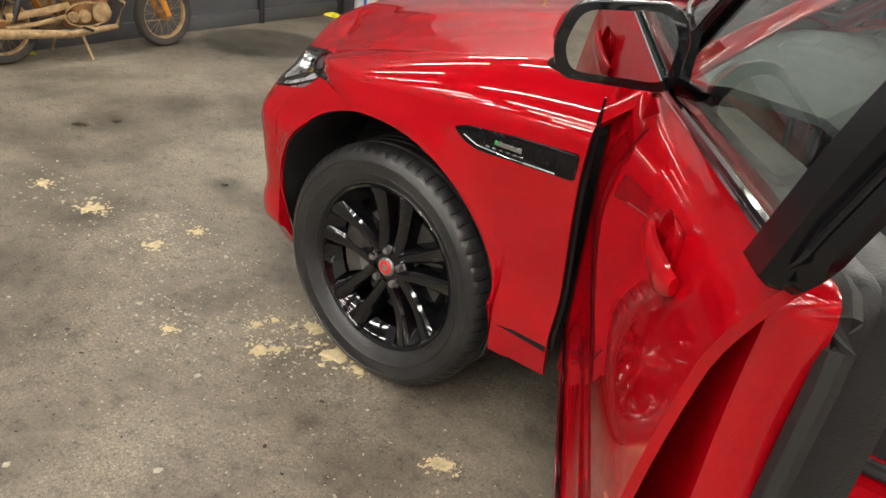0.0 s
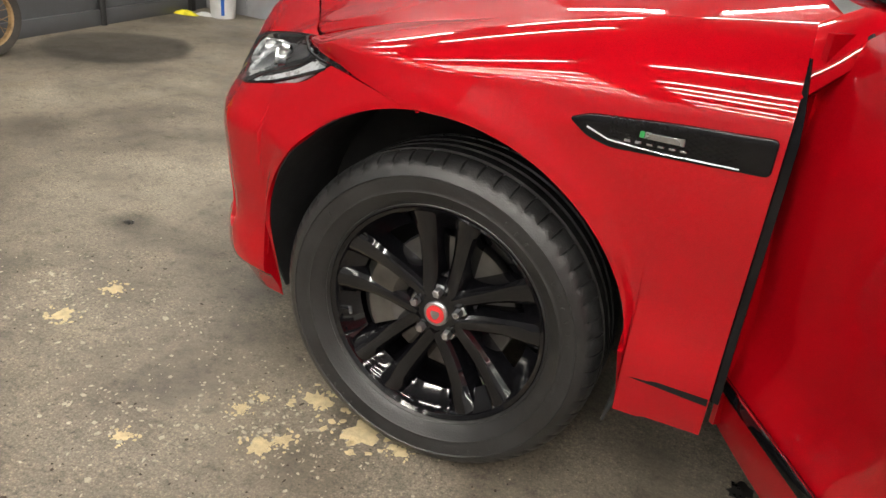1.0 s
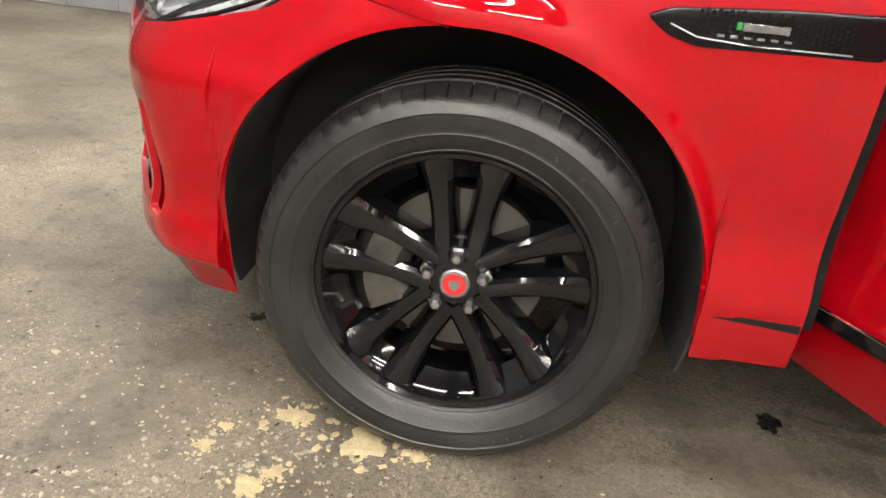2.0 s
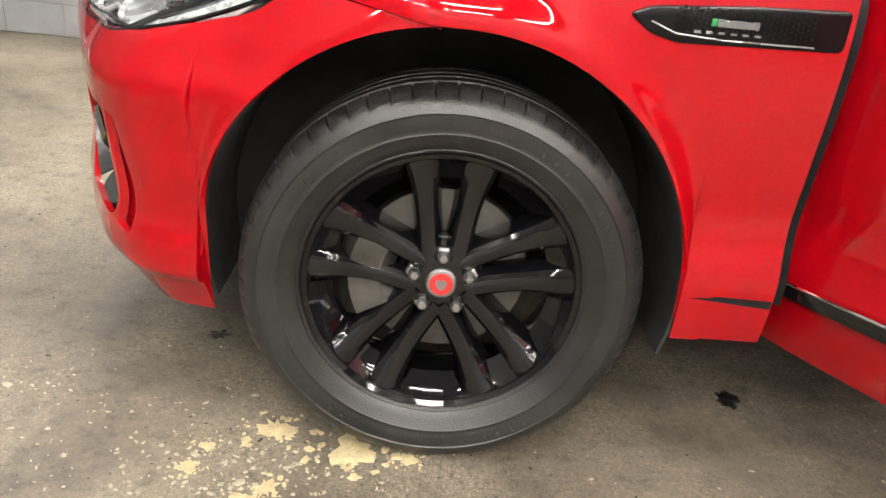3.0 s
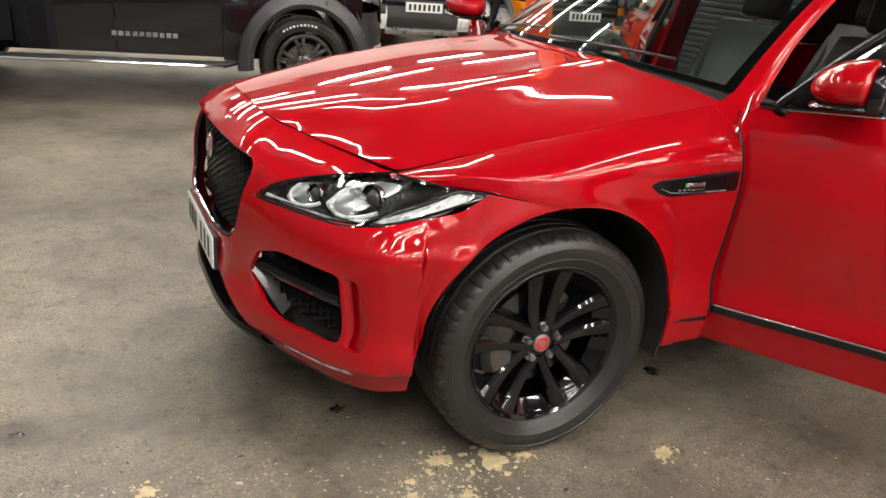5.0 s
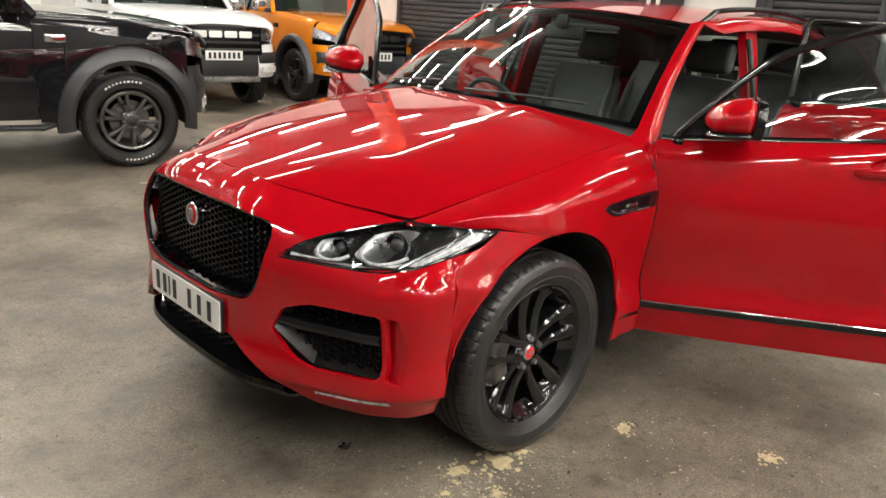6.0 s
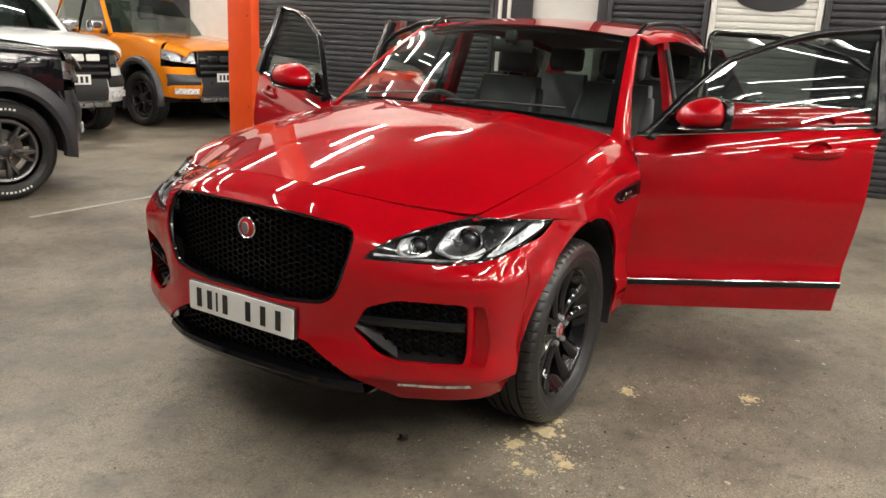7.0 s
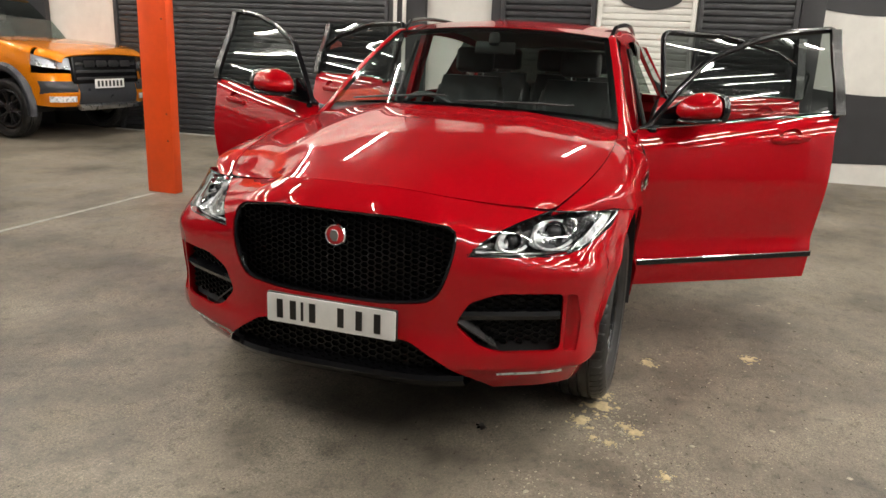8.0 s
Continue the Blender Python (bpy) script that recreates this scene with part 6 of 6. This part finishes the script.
        part("foot_peg", tube(B(), P((0.62, s * 0.13, 0.27), (0.62, s * 0.27, 0.27)), 0.014, 8), TRIM_BLACK, b)
    for i in range(7):
        part("cylinder_fin", box(B(), (0.80 + 0.012 * i, 0, 0.49 + 0.024 * i), (0.19, 0.20, 0.010), (0, -25, 0), 0.003, 1), RUST, eng)
    part("carburettor", lathe(B(), [(0, 0), (0.035, 0), (0.045, 0.05), (0.03, 0.10), (0, 0.10)], 16, pose(0.70, 0, 0.56, 0, -80, 0)), RUST_PALE, eng)
    part("fuel_tank", box(B(), (0.86, 0, 0.93), (0.52, 0.26, 0.20), (0, 6, 0), 0.08, 4), BIKE_YELLOW, b)
    part("saddle", box(B(), (0.32, 0, 0.86), (0.66, 0.24, 0.10), (0, -3, 0), 0.045, 3), LEATHER, b)
    part("handlebar", tube(B(), P((1.02, 0.38, 1.10), (1.12, 0.18, 1.12), (1.14, 0, 1.06), (1.12, -0.18, 1.12), (1.02, -0.38, 1.10)), 0.012, 8), RUST_PALE, b)
    part("headlight", lathe(B(), [(0, -0.08), (0.06, -0.06), (0.085, 0.0), (0.08, 0.03), (0, 0.035)], 24, pose(1.30, 0, 0.95, 0, 90, 0)), RUST_PALE, b)
    part("stand", tube(B(), P((0.60, -0.10, 0.26), (0.62, -0.24, 0.012)), 0.012, 8), RUST_PALE, b)
    part("stand", tube(B(), P((0.52, 0.10, 0.26), (0.48, 0.17, 0.012)), 0.012, 8), RUST_PALE, b)
    for a in range(3):
        part("cable", tube(B(), [(1.10 - 0.1 * a - 0.25 * t + 0.03 * math.sin(9 * t), 0.13 - 0.03 * a, 0.80 - 0.45 * t + 0.05 * math.sin(6 * t + a)) for t in np.linspace(0, 1, 10)], 0.006, 6), RUST_PALE if a else TRIM_BLACK, b)
    return b


motorbike()
CLOTH_YELLOW = worn("yellow_cloth", (0.68, 0.60, 0.03), 0.85, 16, 0.25, 0.5, 120)
GREEN_CORD = material("lime_green_plastic", (0.30, 0.72, 0.02), 0.4)
WHITE_PLASTIC = worn("white_plastic", (0.72, 0.73, 0.74), 0.45, 10, 0.1, 0.1, 120)
BLUE_INK = material("blue_print", (0.02, 0.12, 0.50), 0.45)


def rag(name, x, y, s, mat, label):
    """A crumpled cloth on the floor."""
    rows = []
    for r in np.linspace(0.02, 1, 9):
        rows.append([(x + s * r * math.cos(a) * (1 + 0.25 * math.sin(3 * a + x)), y + s * r * math.sin(a) * (0.7 + 0.2 * math.cos(2 * a)), 0.003 + s * 0.45 * (1 - r * r) * (0.55 + 0.45 * noise.noise((4 * r, 2 * math.cos(a) + x, 2 * math.sin(a))))) for a in np.linspace(0, 2 * math.pi, 29)])
    bm = shell(B(), rows, 0.0)
    bmesh.ops.remove_doubles(bm, verts=bm.verts[:], dist=1e-4)
    bmesh.ops.recalc_face_normals(bm, faces=bm.faces[:])
    return tagged(part(name, bm, mat, sharp=80), label, "cloth")


rag("yellow_rag", 4.16, -0.06, 0.07, CLOTH_YELLOW, "crumpled yellow cloth on the floor by the motorcycle")
rag("lime_rag", 4.38, -3.22, 0.12, CLOTH_YELLOW, "crumpled yellow-green cloth near a white tub")
rag("pale_rag", 4.24, -3.31, 0.10, WHITE_PLASTIC, "crumpled pale cloth near a white tub")
tub = tagged(part("tub", lathe(B(), [(0, 0), (0.10, 0), (0.108, 0.02), (0.12, 0.30), (0.127, 0.31), (0.127, 0.335), (0.12, 0.34), (0, 0.34)], 40, pose(4.09, -3.39, 0)), WHITE_PLASTIC), "white plastic tub with a blue label by the wall", "tub")
part("label_band", shell(B(), [[(4.09 + (0.110 + 0.043 * (z - 0.02)) * math.cos(a), -3.39 + (0.110 + 0.043 * (z - 0.02)) * math.sin(a), z) for z in (0.03, 0.12, 0.21, 0.29)] for a in np.linspace(2.1, 2.36, 6)], 0.001), BLUE_INK, tub, "blue printed label")
setting("trim_duct", box(B(), (4.46, -3.40, 1.2), (0.06, 0.06, 2.4), bevel=0.01), TRIM_BLACK, "dark square duct in the corner", "duct")
reel = tagged(part("cable_reel", lathe(B(), [(0, 0), (0.10, 0), (0.115, 0.015), (0.12, 0.055), (0.115, 0.06)], 40, pose(2.26, -3.37, 0)), WHITE_PLASTIC), "lime green and grey cable reel on the floor", "cable reel")
part("reel_top", lathe(B(), [(0.122, 0.058), (0.126, 0.065), (0.126, 0.085), (0.115, 0.098), (0.055, 0.104), (0.05, 0.096), (0, 0.096)], 40, pose(2.26, -3.37, 0)), GREEN_CORD, reel)
part("cord", tube(B(), [(2.30 - 0.05 * math.sin(3 * t), -3.40 - 0.085 * min(1, t * 3), 0.09 + 1.6 * t - 0.03 * math.sin(6 * t)) for t in np.linspace(0, 1, 24)], 0.006, 6), GREEN_CORD, reel, "thin lime green cord up the wall")


# ---- floor litter ----
DUST = worn("pale_sawdust", (0.60, 0.50, 0.30), 0.9, 40, 0.25, 0.8, 300)
CHIP = worn("pale_chip", (0.44, 0.40, 0.31), 0.8, 60, 0.3, 0.4, 300)


def flake(bm, x, y, s, h, rng, n=7, squash=0.7):
    """A flat ragged piece lying on the floor."""
    a0 = rng.uniform(0, 6.28)
    top, low = [], []
    for k in range(n):
        a = 2 * math.pi * k / n
        r = s * rng.uniform(0.55, 1.15)
        px, py = r * math.cos(a), r * math.sin(a) * squash
        qx, qy = px * math.cos(a0) - py * math.sin(a0), px * math.sin(a0) + py * math.cos(a0)
        top.append(bm.verts.new((x + qx * 0.8, y + qy * 0.8, h)))
        low.append(bm.verts.new((x + qx, y + qy, 0.0003)))
    bm.faces.new(top)
    for k in range(n):
        bm.faces.new((low[k], low[(k + 1) % n], top[(k + 1) % n], top[k]))


rng = random.Random(4)
for x, y, s in ((0.148, 0.925, 0.062), (0.312, 0.868, 0.046), (0.30, 1.045, 0.030), (0.036, 0.936, 0.024), (0.335, 1.095, 0.034), (0.46, 1.0, 0.024), (0.44, 0.935, 0.020), (0.63, 1.23, 0.026), (-0.41, 1.085, 0.034), (-0.68, 1.56, 0.040), (1.62, 0.92, 0.055), (1.98, 0.955, 0.042), (1.175, 0.915, 0.038), (1.165, 0.728, 0.034), (-0.437, 1.07, 0.020)):
    bm = B()
    flake(bm, x, y, s, 0.0025, rng, 26, 0.75)
    for k in range(26):
        far = rng.uniform(0.7, 1.9)
        turn = rng.uniform(0, 6.28)
        flake(bm, x + s * far * math.cos(turn), y + 0.8 * s * far * math.sin(turn), s * rng.uniform(0.05, 0.28), 0.002, rng, 9)
    tagged(part("sawdust_patch", bm, DUST), "small spill of pale sawdust on the concrete", "sawdust", "sawdust spills", "stuff")
bm = B()
for cx, cy, sx, sy, n, big in ((0.55, 1.05, 0.30, 0.22, 260, 0.0045), (0.35, 1.25, 0.45, 0.30, 130, 0.0042), (0.78, 1.16, 0.09, 0.05, 50, 0.007), (0.48, 1.02, 0.08, 0.06, 60, 0.006), (0.28, 0.98, 0.10, 0.07, 70, 0.006), (0.62, 1.28, 0.12, 0.07, 40, 0.006), (0.22, 1.12, 0.08, 0.05, 30, 0.006), (1.20, 0.82, 0.22, 0.13, 170, 0.0060), (1.75, 0.93, 0.30, 0.12, 130, 0.0075), (-0.55, 1.35, 0.25, 0.25, 60, 0.005), (-0.5, 1.6, 0.45, 0.35, 70, 0.006), (0.1, 1.9, 0.7, 0.4, 60, 0.004), (1.6, 1.6, 0.9, 0.7, 60, 0.004), (2.0, -0.5, 1.6, 1.5, 60, 0.006), (-1.0, 2.6, 0.8, 0.6, 30, 0.005)):
    for k in range(n):
        x, y = rng.gauss(cx, sx), rng.gauss(cy, sy)
        flake(bm, x, y, big * rng.uniform(0.3, 1.5) * (2.0 if rng.random() < 0.06 else 1), 0.0018, rng, 5, rng.uniform(0.3, 0.9))
tagged(part("floor_litter", bm, CHIP), "scattered pale chips and crumbs on the concrete", "litter", kind="stuff")
DARK_CRUMB = worn("dark_crumb", (0.045, 0.036, 0.026), 0.85, 60, 0.3, 0.4, 300)
bm = B()
for cx, cy, sx, sy, n, big in ((0.5, 1.1, 0.5, 0.35, 260, 0.0040), (1.6, 1.2, 0.9, 0.6, 160, 0.0050), (2.0, 0.0, 1.2, 0.9, 110, 0.0055), (-0.3, 1.6, 0.6, 0.4, 120, 0.0045), (1.2, 2.2, 0.9, 0.6, 80, 0.004)):
    for k in range(n):
        x, y = rng.gauss(cx, sx), rng.gauss(cy, sy)
        flake(bm, x, y, big * rng.uniform(0.3, 1.3) * (2.2 if rng.random() < 0.05 else 1), 0.0016, rng, 5, rng.uniform(0.3, 0.9))
tagged(part("floor_grit", bm, DARK_CRUMB), "scattered dark brown grit on the concrete", "grit", kind="stuff")
OIL = worn("dark_oil", (0.018, 0.017, 0.016), 0.3, 30, 0.3, 0.1, 90)
for x, y, s in ((-0.736, 0.637, 0.045), (0.53, 0.50, 0.035), (2.62, 0.42, 0.05), (2.57, 0.24, 0.045), (1.5, 0.33, 0.03)):
    bm = B()
    flake(bm, x, y, s, 0.0012, rng, 20, 0.7)
    tagged(part("oil_spot", bm, OIL), "small dark oil spot on the concrete", "oil spot", "oil spots", "stuff")

# block joints in the grey wall, each block proud of its bed
for row in range(20):
    x = 0.015 if row % 2 else -0.2
    while x < 2.45:
        x0, x1 = max(x, 0.015), min(x + 0.44, 2.50)
        bm = box(B(), ((x0 + x1) / 2, 0.004, 0.005 + row * 0.225 + 0.108), (x1 - x0 - 0.008, 0.012, 0.217), bevel=0.003, segs=1)
        bm.transform(BLOCKS)
        part("block", bm, BLOCK_GREY, block_wall)
        x += 0.44
